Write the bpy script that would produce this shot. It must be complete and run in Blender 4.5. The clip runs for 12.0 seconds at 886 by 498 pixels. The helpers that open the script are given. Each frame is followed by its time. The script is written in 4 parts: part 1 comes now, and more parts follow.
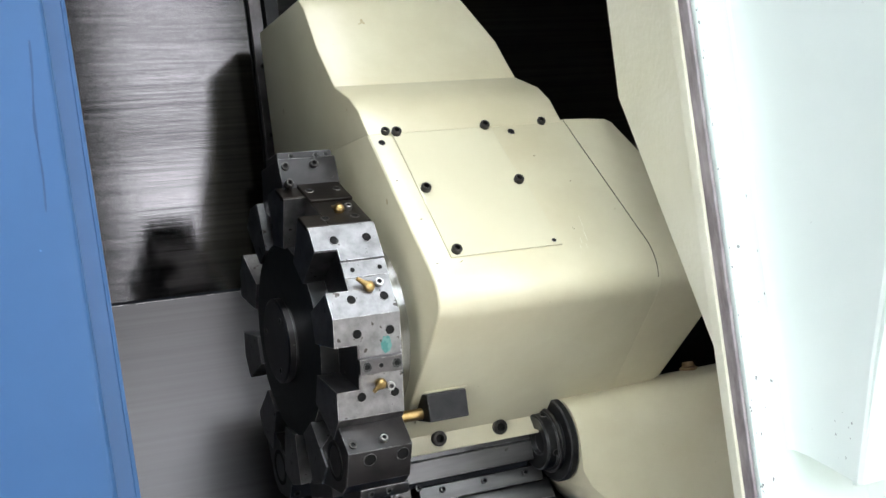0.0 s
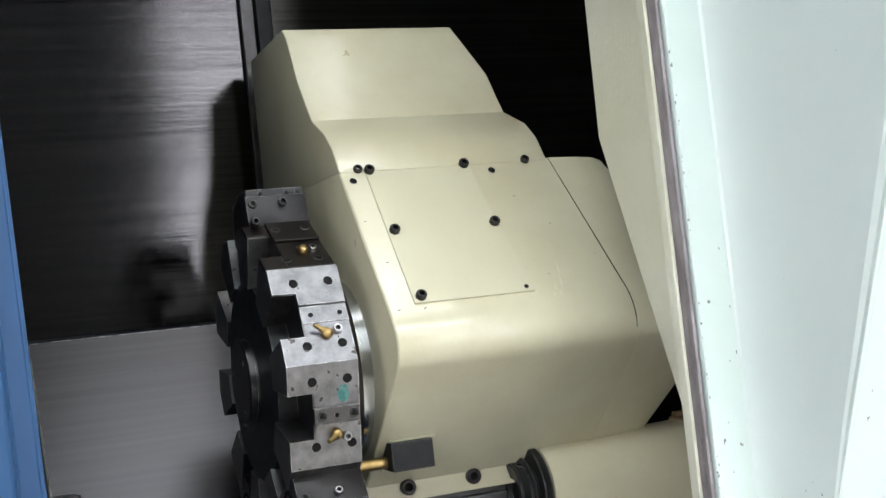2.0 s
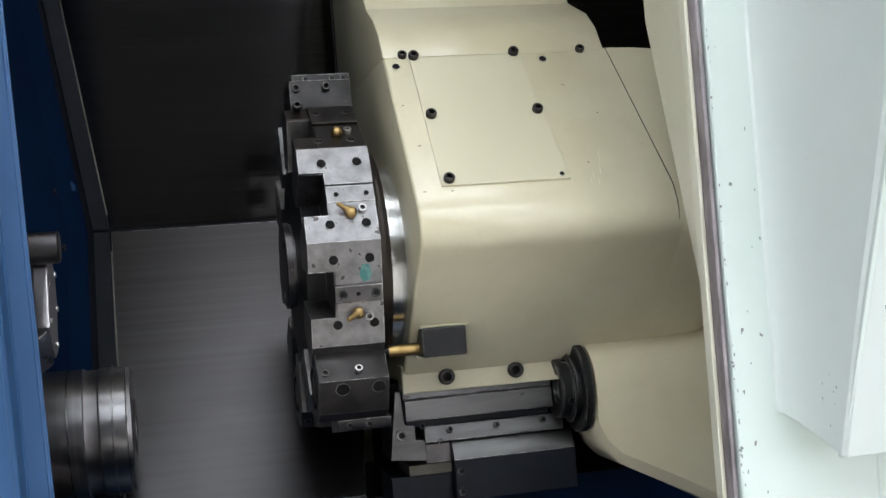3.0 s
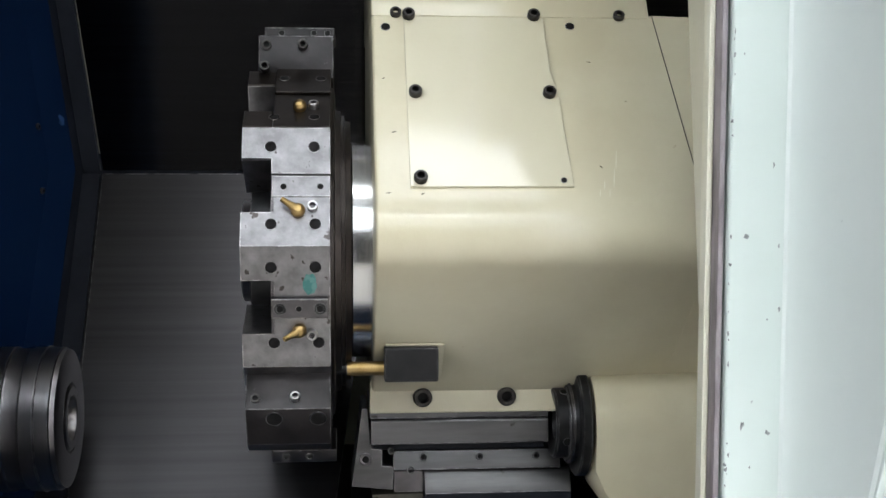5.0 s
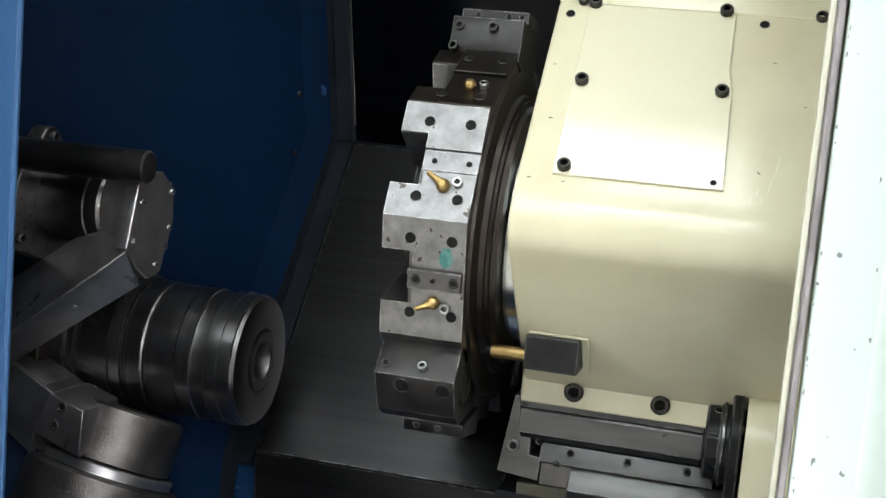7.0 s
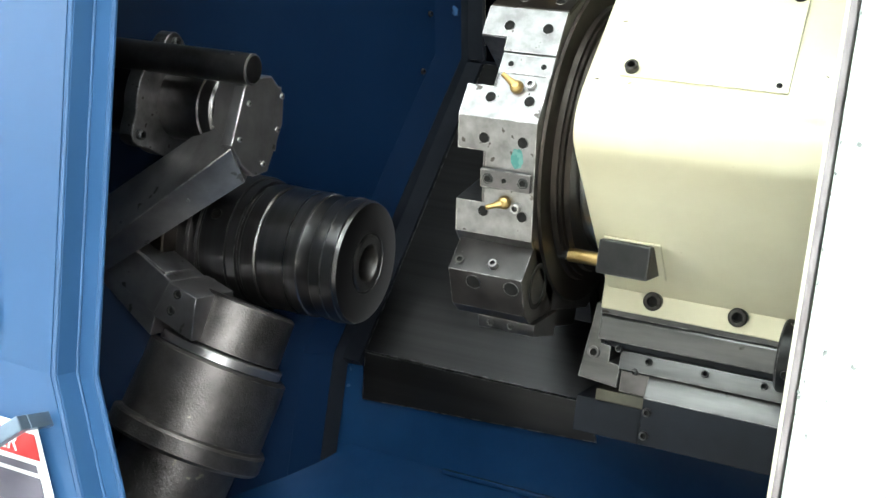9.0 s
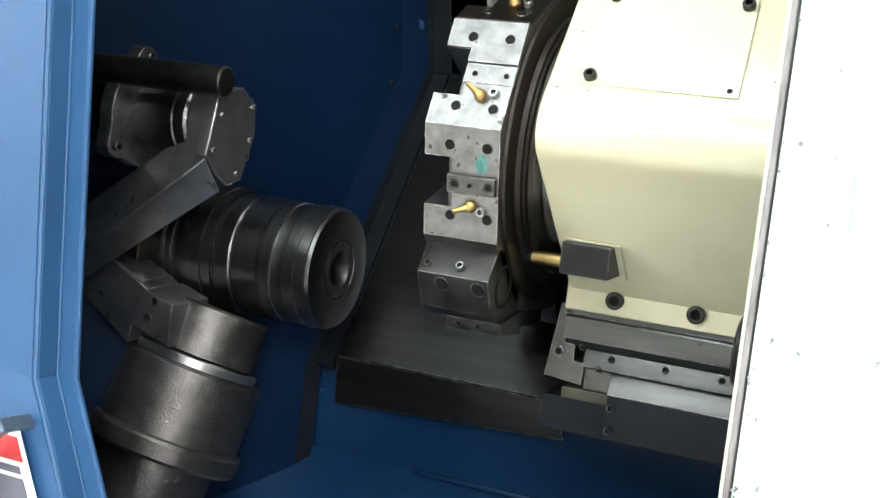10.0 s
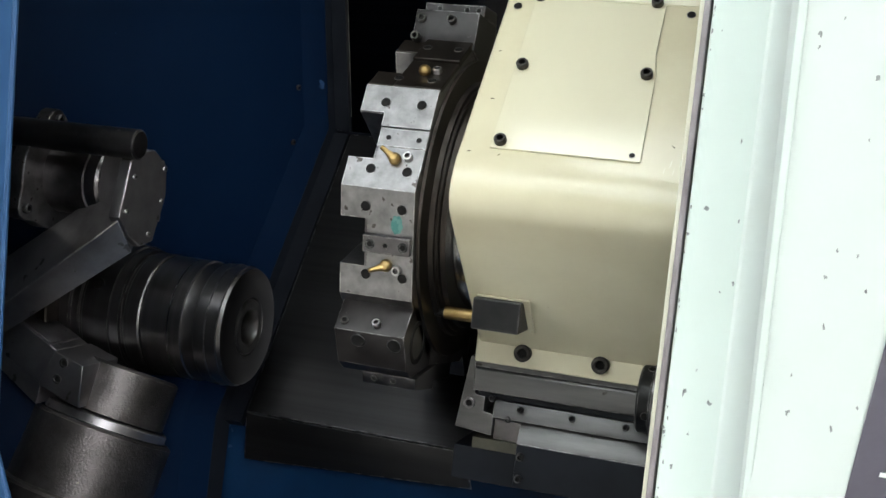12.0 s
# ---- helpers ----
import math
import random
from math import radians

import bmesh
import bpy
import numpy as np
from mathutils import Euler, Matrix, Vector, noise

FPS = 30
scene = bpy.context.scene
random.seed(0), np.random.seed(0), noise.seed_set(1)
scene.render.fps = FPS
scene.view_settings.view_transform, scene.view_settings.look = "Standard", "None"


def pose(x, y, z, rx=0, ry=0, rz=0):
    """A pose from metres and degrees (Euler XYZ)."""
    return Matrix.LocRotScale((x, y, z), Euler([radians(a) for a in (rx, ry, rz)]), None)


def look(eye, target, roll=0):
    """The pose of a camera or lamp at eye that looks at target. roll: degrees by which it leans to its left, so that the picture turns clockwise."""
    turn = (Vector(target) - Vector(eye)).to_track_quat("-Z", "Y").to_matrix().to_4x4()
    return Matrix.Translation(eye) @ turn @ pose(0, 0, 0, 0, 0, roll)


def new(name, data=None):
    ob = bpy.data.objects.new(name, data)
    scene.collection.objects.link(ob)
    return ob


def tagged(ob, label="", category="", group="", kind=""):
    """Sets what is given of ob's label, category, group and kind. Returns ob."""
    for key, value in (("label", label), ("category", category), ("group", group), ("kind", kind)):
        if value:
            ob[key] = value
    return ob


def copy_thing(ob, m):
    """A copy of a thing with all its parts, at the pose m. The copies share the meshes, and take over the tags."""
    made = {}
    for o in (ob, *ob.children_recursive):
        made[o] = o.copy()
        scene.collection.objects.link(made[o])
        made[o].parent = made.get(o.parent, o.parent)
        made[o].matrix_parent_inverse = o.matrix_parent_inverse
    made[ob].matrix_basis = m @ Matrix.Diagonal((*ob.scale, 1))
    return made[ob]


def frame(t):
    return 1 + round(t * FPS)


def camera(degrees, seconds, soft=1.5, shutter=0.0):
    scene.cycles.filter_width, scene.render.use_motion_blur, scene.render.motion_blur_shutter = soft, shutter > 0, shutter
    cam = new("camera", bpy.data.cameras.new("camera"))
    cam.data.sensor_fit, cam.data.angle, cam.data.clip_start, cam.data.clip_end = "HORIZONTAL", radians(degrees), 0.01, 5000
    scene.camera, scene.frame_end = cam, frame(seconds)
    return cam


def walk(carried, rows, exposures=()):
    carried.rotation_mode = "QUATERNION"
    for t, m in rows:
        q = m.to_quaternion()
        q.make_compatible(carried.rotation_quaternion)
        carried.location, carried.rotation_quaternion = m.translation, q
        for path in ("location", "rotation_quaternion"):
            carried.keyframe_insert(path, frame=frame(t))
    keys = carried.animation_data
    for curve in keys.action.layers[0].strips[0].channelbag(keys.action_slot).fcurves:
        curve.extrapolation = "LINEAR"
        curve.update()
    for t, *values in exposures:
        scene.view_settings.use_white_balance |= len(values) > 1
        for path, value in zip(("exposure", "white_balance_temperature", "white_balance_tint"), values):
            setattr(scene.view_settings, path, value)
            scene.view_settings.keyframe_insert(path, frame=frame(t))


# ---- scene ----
cam = camera(40.0, 12.0)
PATH = [
    (0.0, (-0.4403, -1.3752, 1.2268), (0.1510, -0.1068, 1.2665), -7.40),
    (0.5, (-0.4462, -1.3901, 1.2255), (0.1355, -0.1181, 1.2846), -7.50),
    (1.0, (-0.4607, -1.3932, 1.2295), (0.1266, -0.1241, 1.2963), -7.69),
    (1.5, (-0.4115, -1.3918, 1.2322), (0.1472, -0.1100, 1.3012), -7.04),
    (2.0, (-0.3218, -1.3770, 1.2549), (0.2003, -0.0793, 1.3120), -6.15),
    (2.5, (-0.2198, -1.3957, 1.2225), (0.1849, -0.0569, 1.2843), -4.80),
    (3.0, (-0.1598, -1.4089, 1.1740), (0.1429, -0.0421, 1.1927), -4.44),
    (5.0, (0.0518, -1.2158, 1.2832), (0.1676, 0.1748, 1.1703), 0.16),
    (5.5, (0.1649, -1.2107, 1.2755), (0.0939, 0.1823, 1.1548), 1.31),
    (6.0, (0.1545, -1.2260, 1.2839), (-0.0413, 0.1530, 1.1421), 1.74),
    (6.5, (0.1739, -1.2455, 1.2672), (-0.0594, 0.1308, 1.1594), 1.94),
    (7.0, (0.2730, -1.1967, 1.2737), (-0.0709, 0.1544, 1.1462), 5.65),
    (7.5, (0.3380, -1.1728, 1.2623), (-0.1482, 0.1301, 1.1007), 6.53),
    (9.5, (0.4195, -1.2043, 1.2400), (-0.1534, 0.0563, 1.0336), 6.63),
    (10.0, (0.4295, -1.2246, 1.2371), (-0.1155, 0.0520, 1.0541), 6.13),
    (10.5, (0.4326, -1.2338, 1.2372), (-0.0858, 0.0571, 1.0789), 5.63),
    (11.0, (0.4187, -1.2376, 1.2415), (-0.0651, 0.0678, 1.0937), 5.73),
    (11.5, (0.4185, -1.2570, 1.2464), (-0.0340, 0.0612, 1.1133), 5.89),
    (12.0, (0.4055, -1.2755, 1.2488), (-0.0108, 0.0561, 1.1332), 5.92),
]

walk(cam, [(t, look(eye, target, roll)) for t, eye, target, roll in PATH],
     exposures=[(0.0, -0.2, 6250, 13), (2.0, -0.62, 6250, 13), (2.5, -0.86, 6280, 14), (5.0, -0.88, 6280, 16), (6.0, -0.80, 6300, 14), (6.5, -0.25, 6400, 10),
                (7.0, -0.42, 6450, 9), (7.5, -0.33, 6450, 7), (9.5, 0.48, 6450, 4), (10.5, -0.3, 6450, 6), (12.0, -0.68, 6450, 10)])

# ---- light ----
world = bpy.data.worlds.new("workshop_air")
scene.world = world
world.use_nodes = True
world.node_tree.nodes["Background"].inputs[0].default_value = (0.75, 0.85, 1.0, 1)
world.node_tree.nodes["Background"].inputs[1].default_value = 0.05


# ---- materials ----
def material(name, base, second=None, rough=0.5, rough_var=0.1, metal=0.0, scale=30.0, stretch=(1, 1, 1), bump=0.1,
             bump_scale=200.0, coat=0.0, spots=None, spot_scale=40.0, spot_cut=0.68, mix_low=0.35, mix_high=0.7, spec=0.5, coat_rough=0.12, wear=None, wear_radius=0.0018):
    """A procedural paint or metal: two tones mixed by coarse noise, fine relief, and spots of dirt or wear."""
    m = bpy.data.materials.new(name)
    m.use_nodes = True
    nt = m.node_tree
    bs = nt.nodes["Principled BSDF"]
    tc = nt.nodes.new("ShaderNodeTexCoord")
    mp = nt.nodes.new("ShaderNodeMapping")
    mp.inputs["Scale"].default_value = stretch
    nt.links.new(tc.outputs["Object"], mp.inputs["Vector"])
    n1 = nt.nodes.new("ShaderNodeTexNoise")
    n1.inputs["Scale"].default_value = scale
    n1.inputs["Detail"].default_value = 6
    n1.inputs["Roughness"].default_value = 0.6
    nt.links.new(mp.outputs[0], n1.inputs["Vector"])
    ramp = nt.nodes.new("ShaderNodeValToRGB")
    ramp.color_ramp.elements[0].position, ramp.color_ramp.elements[1].position = mix_low, mix_high
    ramp.color_ramp.elements[0].color = base
    ramp.color_ramp.elements[1].color = second or base
    nt.links.new(n1.outputs[0], ramp.inputs[0])
    colour = ramp.outputs[0]
    if spots:
        n3 = nt.nodes.new("ShaderNodeTexNoise")
        n3.inputs["Scale"].default_value = spot_scale
        n3.inputs["Detail"].default_value = 3
        nt.links.new(tc.outputs["Object"], n3.inputs["Vector"])
        cut = nt.nodes.new("ShaderNodeMapRange")
        cut.inputs["From Min"].default_value, cut.inputs["From Max"].default_value = spot_cut, spot_cut + 0.03
        nt.links.new(n3.outputs[0], cut.inputs["Value"])
        mx = nt.nodes.new("ShaderNodeMix")
        mx.data_type = "RGBA"
        nt.links.new(cut.outputs[0], mx.inputs["Factor"])
        nt.links.new(colour, mx.inputs["A"])
        mx.inputs["B"].default_value = spots
        colour = mx.outputs["Result"]
    if wear:
        bv = nt.nodes.new("ShaderNodeBevel")
        bv.samples = 4
        bv.inputs["Radius"].default_value = wear_radius
        geo = nt.nodes.new("ShaderNodeNewGeometry")
        dot = nt.nodes.new("ShaderNodeVectorMath")
        dot.operation = "DOT_PRODUCT"
        nt.links.new(bv.outputs[0], dot.inputs[0])
        nt.links.new(geo.outputs["Normal"], dot.inputs[1])
        edge = nt.nodes.new("ShaderNodeMapRange")
        edge.inputs["From Min"].default_value, edge.inputs["From Max"].default_value = 0.992, 0.88
        nt.links.new(dot.outputs["Value"], edge.inputs["Value"])
        rub = nt.nodes.new("ShaderNodeTexNoise")
        rub.inputs["Scale"].default_value = 90
        nt.links.new(tc.outputs["Object"], rub.inputs["Vector"])
        cut2 = nt.nodes.new("ShaderNodeMapRange")
        cut2.inputs["From Min"].default_value, cut2.inputs["From Max"].default_value = 0.40, 0.58
        nt.links.new(rub.outputs[0], cut2.inputs["Value"])
        mul = nt.nodes.new("ShaderNodeMath")
        mul.operation = "MULTIPLY"
        nt.links.new(edge.outputs[0], mul.inputs[0])
        nt.links.new(cut2.outputs[0], mul.inputs[1])
        mw = nt.nodes.new("ShaderNodeMix")
        mw.data_type = "RGBA"
        nt.links.new(mul.outputs[0], mw.inputs["Factor"])
        nt.links.new(colour, mw.inputs["A"])
        mw.inputs["B"].default_value = wear
        colour = mw.outputs["Result"]
    nt.links.new(colour, bs.inputs["Base Color"])
    rr = nt.nodes.new("ShaderNodeMapRange")
    rr.inputs["To Min"].default_value, rr.inputs["To Max"].default_value = rough - rough_var, rough + rough_var
    nt.links.new(n1.outputs[0], rr.inputs["Value"])
    nt.links.new(rr.outputs[0], bs.inputs["Roughness"])
    bs.inputs["Metallic"].default_value = metal
    bs.inputs["Specular IOR Level"].default_value = spec
    bs.inputs["Coat Weight"].default_value = coat
    bs.inputs["Coat Roughness"].default_value = coat_rough
    if bump:
        n2 = nt.nodes.new("ShaderNodeTexNoise")
        n2.inputs["Scale"].default_value = bump_scale
        n2.inputs["Detail"].default_value = 4
        nt.links.new(mp.outputs[0], n2.inputs["Vector"])
        bp = nt.nodes.new("ShaderNodeBump")
        bp.inputs["Strength"].default_value = bump
        bp.inputs["Distance"].default_value = 0.001
        nt.links.new(n2.outputs[0], bp.inputs["Height"])
        nt.links.new(bp.outputs[0], bs.inputs["Normal"])
        nt.links.new(bp.outputs[0], bs.inputs["Coat Normal"])
    return m


def glow(name, colour, strength):
    m = bpy.data.materials.new(name)
    m.use_nodes = True
    bs = m.node_tree.nodes["Principled BSDF"]
    bs.inputs["Base Color"].default_value = colour
    bs.inputs["Emission Color"].default_value = colour
    bs.inputs["Emission Strength"].default_value = strength
    return m


CREAM = material("cream_paint", (0.545, 0.490, 0.330, 1), (0.655, 0.615, 0.445, 1), 0.32, 0.06, 0, 5, bump=0.13, bump_scale=150,
                 spots=(0.40, 0.32, 0.18, 1), spot_scale=34, spot_cut=0.74, coat=0.5, coat_rough=0.1)
# Wet blue paint, darkened to carry the shade deep in the trough.
TROUGH = material("wet_shaded_blue_paint", (0.0034, 0.016, 0.046, 1), (0.0062, 0.027, 0.075, 1), 0.24, 0.1, 0, 5, bump=0.06, bump_scale=30,
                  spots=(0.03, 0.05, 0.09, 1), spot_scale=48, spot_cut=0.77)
CREAM_PLATE = material("glossy_cream_paint", (0.58, 0.535, 0.375, 1), (0.62, 0.58, 0.415, 1), 0.3, 0.05, 0, 5, bump=0.055, bump_scale=240, coat=1.0, coat_rough=0.04)
CREAM_ROUGH = material("rough_cream_paint", (0.66, 0.64, 0.50, 1), (0.74, 0.72, 0.60, 1), 0.4, 0.08, 0, 8, bump=0.9, bump_scale=130, coat=0.2)
WHITE = material("pale_door_paint", (0.63, 0.71, 0.66, 1), (0.68, 0.755, 0.71, 1), 0.42, 0.06, 0, 4, bump=0.05, bump_scale=150,
                 spots=(0.36, 0.39, 0.38, 1), spot_scale=85, spot_cut=0.775)
WHITE_BOX = material("pale_box_paint", (0.635, 0.695, 0.66, 1), (0.685, 0.74, 0.705, 1), 0.42, 0.06, 0, 4, bump=0.05, bump_scale=150,
                     spots=(0.36, 0.39, 0.38, 1), spot_scale=85, spot_cut=0.775)
BLUE = material("blue_paint", (0.023, 0.072, 0.172, 1), (0.032, 0.090, 0.208, 1), 0.42, 0.05, 0, 4, bump=0.06, bump_scale=120, spec=0.35,
                spots=(0.10, 0.22, 0.42, 1), spot_scale=70, spot_cut=0.77)
# The cover's blue with the interior shade put into its colour.
BLUE_IN = material("oily_shaded_blue_paint", (0.0017, 0.0078, 0.025, 1), (0.0027, 0.0112, 0.0345, 1), 0.34, 0.12, 0, 5, bump=0.10, bump_scale=70, spec=0.14,
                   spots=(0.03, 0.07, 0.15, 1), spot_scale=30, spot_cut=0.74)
BED = material("oily_way_cover_steel", (0.050, 0.048, 0.0495, 1), (0.072, 0.069, 0.071, 1), 0.31, 0.08, 1.0, 3, (0.6, 40, 40), 0.07, 14, mix_low=0.25, mix_high=0.8, wear=(0.42, 0.41, 0.42, 1), wear_radius=0.0022)
PLATE = material("brushed_guard_steel", (0.060, 0.058, 0.059, 1), (0.130, 0.124, 0.124, 1), 0.11, 0.05, 1.0, 4, (0.5, 45, 45), 0.10, 9, mix_low=0.25, mix_high=0.8)
STEEL = material("ground_steel", (0.155, 0.148, 0.148, 1), (0.27, 0.26, 0.26, 1), 0.38, 0.10, 1.0, 60, (1, 1, 1), 0.22, 420,
                 spots=(0.075, 0.066, 0.060, 1), spot_scale=120, spot_cut=0.66, wear=(0.62, 0.60, 0.59, 1))
DARK_STEEL = material("oily_dark_steel", (0.077, 0.072, 0.073, 1), (0.152, 0.142, 0.144, 1), 0.33, 0.12, 1.0, 24, (1, 1, 1), 0.15, 260,
                      spots=(0.30, 0.28, 0.26, 1), spot_scale=70, spot_cut=0.72, wear=(0.38, 0.36, 0.35, 1))
ARM = material("machined_grey_steel", (0.26, 0.245, 0.25, 1), (0.48, 0.455, 0.462, 1), 0.34, 0.1, 0.95, 14, bump=0.1, bump_scale=260,
               spots=(0.15, 0.14, 0.13, 1), spot_scale=40, spot_cut=0.68, wear=(0.75, 0.72, 0.70, 1))
CAST = material("oily_cast_housing", (0.080, 0.071, 0.069, 1), (0.158, 0.141, 0.137, 1), 0.37, 0.1, 0.85, 30, bump=0.55, bump_scale=420,
                spots=(0.26, 0.23, 0.18, 1), spot_scale=60, spot_cut=0.7, wear=(0.34, 0.31, 0.28, 1))
POLISHED = material("turned_steel", (0.50, 0.49, 0.48, 1), (0.66, 0.65, 0.63, 1), 0.22, 0.06, 1.0, 3, (60, 0.4, 0.4), 0.05, 6)
NOSE_STEEL = material("oily_spindle_steel", (0.105, 0.099, 0.100, 1), (0.150, 0.142, 0.144, 1), 0.33, 0.04, 1.0, 2, (50, 0.05, 0.05), 0.012, 6, wear=(0.36, 0.35, 0.34, 1))
TURNED = material("oily_turned_steel", (0.20, 0.191, 0.194, 1), (0.27, 0.258, 0.262, 1), 0.28, 0.03, 1.0, 2, (60, 0.05, 0.05), 0.012, 6, wear=(0.50, 0.48, 0.47, 1))
BORE = material("dark_bore_steel", (0.10, 0.095, 0.09, 1), (0.17, 0.16, 0.155, 1), 0.3, 0.08, 1.0, 60, bump=0.06)
BLACK = material("black_oxide", (0.006, 0.006, 0.0065, 1), (0.015, 0.0145, 0.014, 1), 0.40, 0.1, 0.2, 60, bump=0.15, bump_scale=400, spec=0.3, wear=(0.20, 0.195, 0.19, 1))
# Brown of oil stains; on the upper turret faces it imitates a dark reflection.
OILY_DIM = material("brown_oily_dim_steel", (0.016, 0.0128, 0.0106, 1), (0.040, 0.0315, 0.026, 1), 0.36, 0.1, 0.8, 20, bump=0.1)
# Near-black puts the shade inside recesses and holes into the colour.
HOLE = material("hole_depth_shade", (0.004, 0.0038, 0.0035, 1), (0.011, 0.010, 0.0095, 1), 0.7, 0.1, 0, 60, spec=0.15)
HOLDER = material("black_holder_steel", (0.012, 0.0100, 0.0098, 1), (0.030, 0.0255, 0.0248, 1), 0.34, 0.1, 0.5, 40, bump=0.12, bump_scale=350,
                  spots=(0.20, 0.19, 0.18, 1), spot_scale=90, spot_cut=0.74, wear=(0.42, 0.40, 0.39, 1))
# Bluish near-black for seals, aprons and the filler in the slide gap.
BLUEBLACK = material("bluish_near_black", (0.006, 0.007, 0.010, 1), (0.012, 0.014, 0.019, 1), 0.4, 0.1, 0.0, 14, bump=0.08, bump_scale=200, spec=0.15)
POCKET = material("worn_olive_plate", (0.042, 0.039, 0.028, 1), (0.085, 0.078, 0.057, 1), 0.5, 0.1, 0.4, 40, bump=0.15)
WAY_STEEL = material("oily_way_steel", (0.085, 0.082, 0.081, 1), (0.150, 0.145, 0.142, 1), 0.42, 0.1, 1.0, 18, (0.4, 3, 3), 0.1, 300,
                     spots=(0.05, 0.045, 0.04, 1), spot_scale=45, spot_cut=0.70, wear=(0.45, 0.44, 0.43, 1))
BRASS = material("brass", (0.30, 0.195, 0.072, 1), (0.46, 0.32, 0.14, 1), 0.36, 0.1, 1.0, 90, bump=0.12, bump_scale=400)
BOLT = material("screw_steel", (0.026, 0.024, 0.022, 1), (0.075, 0.069, 0.063, 1), 0.4, 0.1, 0.8, 150, bump=0.1, bump_scale=600)
CHROME = material("bright_screw_steel", (0.36, 0.35, 0.34, 1), (0.48, 0.47, 0.46, 1), 0.3, 0.06, 1.0, 120, bump=0.05)
RUST = material("rusty_cap", (0.16, 0.10, 0.05, 1), (0.26, 0.18, 0.09, 1), 0.7, 0.1, 0.2, 90, bump=0.5)
CHIP = material("bare_chipped_metal", (0.15, 0.165, 0.16, 1), (0.38, 0.41, 0.40, 1), 0.55, 0.1, 0.3, 300, bump=0.3)
WORN = material("worn_edge_strip", (0.20, 0.17, 0.18, 1), (0.42, 0.38, 0.39, 1), 0.5, 0.1, 0.3, 60, (1, 1, 0.3), bump=0.3)
TEAL = material("teal_marker_ink", (0.05, 0.17, 0.155, 1), (0.10, 0.23, 0.21, 1), 0.5, 0.1, 0.5, 160, mix_low=0.45, mix_high=0.55)
PANEL = material("grey_violet_panel", (0.085, 0.075, 0.10, 1), (0.11, 0.10, 0.13, 1), 0.4, 0.05, 0, 20, bump=0.05)
HANDLE = material("blue_grey_plated_steel", (0.14, 0.19, 0.26, 1), (0.20, 0.26, 0.34, 1), 0.3, 0.06, 0.7, 20, bump=0.05)
LABEL_W = material("label_white", (0.78, 0.78, 0.78, 1), (0.82, 0.82, 0.82, 1), 0.4, 0.05, 0, 30)
LABEL_R = material("label_red", (0.50, 0.03, 0.035, 1), (0.55, 0.05, 0.05, 1), 0.4, 0.05, 0, 30)
CONCRETE = material("workshop_concrete", (0.62, 0.58, 0.52, 1), (0.72, 0.675, 0.61, 1), 0.6, 0.1, 0, 3, bump=0.3, bump_scale=60)
WALLPAINT = material("workshop_wall_paint", (0.50, 0.52, 0.52, 1), (0.58, 0.60, 0.60, 1), 0.7, 0.08, 0, 2, bump=0.1, bump_scale=40)
LAMP = glow("lamp_diffuser", (0.90, 1.0, 1.01, 1), 25.0)
LAMP_A = glow("near_lamp_diffuser", (0.94, 1.0, 1.0, 1), 12.0)
OVERHEAD_GLOW = glow("overhead_glow_panel", (1.0, 0.97, 0.94, 1), 6.5)
SKYGLOW = glow("window_daylight", (0.97, 0.98, 1.0, 1), 12.0)
# Near-black for unseen walls, so the guard steel mirrors a dim room.
DULLWALL = material("dimmed_workshop_wall", (0.016, 0.015, 0.0145, 1), (0.026, 0.0245, 0.0235, 1), 0.7, 0.08, 0, 2, bump=0.1, bump_scale=40)


# ---- mesh helpers ----
def bevel(bm, width, segments=2, angle=35):
    edges = [e for e in bm.edges if len(e.link_faces) == 2 and e.calc_face_angle(0) > radians(angle)]
    if edges and width:
        bmesh.ops.bevel(bm, geom=edges, offset=width, segments=segments, profile=0.5, affect="EDGES", clamp_overlap=True)
    return bm


def prism(poly, a, b, axis="x"):
    """A closed outline pushed from a to b along an axis: (y, z) along x, (x, z) along y, (x, y) along z."""
    bm = bmesh.new()

    def at(p, h):
        return {"x": (h, p[0], p[1]), "y": (p[0], h, p[1]), "z": (p[0], p[1], h)}[axis]

    lo = [bm.verts.new(at(p, a)) for p in poly]
    hi = [bm.verts.new(at(p, b)) for p in poly]
    bm.faces.new(lo)
    bm.faces.new(hi[::-1])
    n = len(poly)
    for i in range(n):
        bm.faces.new((lo[i], hi[i], hi[(i + 1) % n], lo[(i + 1) % n]))
    bmesh.ops.recalc_face_normals(bm, faces=bm.faces)
    return bm


def box(x0, x1, y0, y1, z0, z1, w=0.0015):
    return bevel(prism([(y0, z0), (y1, z0), (y1, z1), (y0, z1)], x0, x1), w)


def turned(profile, segments=48):
    """A body of revolution about the x axis from (x, r) pairs, closed where r is 0."""
    bm = bmesh.new()
    rings = []
    for x, r in profile:
        if r < 1e-6:
            rings.append([bm.verts.new((x, 0, 0))])
        else:
            rings.append([bm.verts.new((x, r * math.cos(2 * math.pi * k / segments), r * math.sin(2 * math.pi * k / segments))) for k in range(segments)])
    for p, q in zip(rings, rings[1:]):
        for k in range(segments):
            j = (k + 1) % segments
            face = [p[k % len(p)], p[j % len(p)], q[j % len(q)], q[k % len(q)]]
            face = list(dict.fromkeys(face))
            if len(face) > 2:
                bm.faces.new(face)
    bmesh.ops.recalc_face_normals(bm, faces=bm.faces)
    return bm


def moved(bm, m):
    bmesh.ops.transform(bm, matrix=m, verts=bm.verts)
    return bm


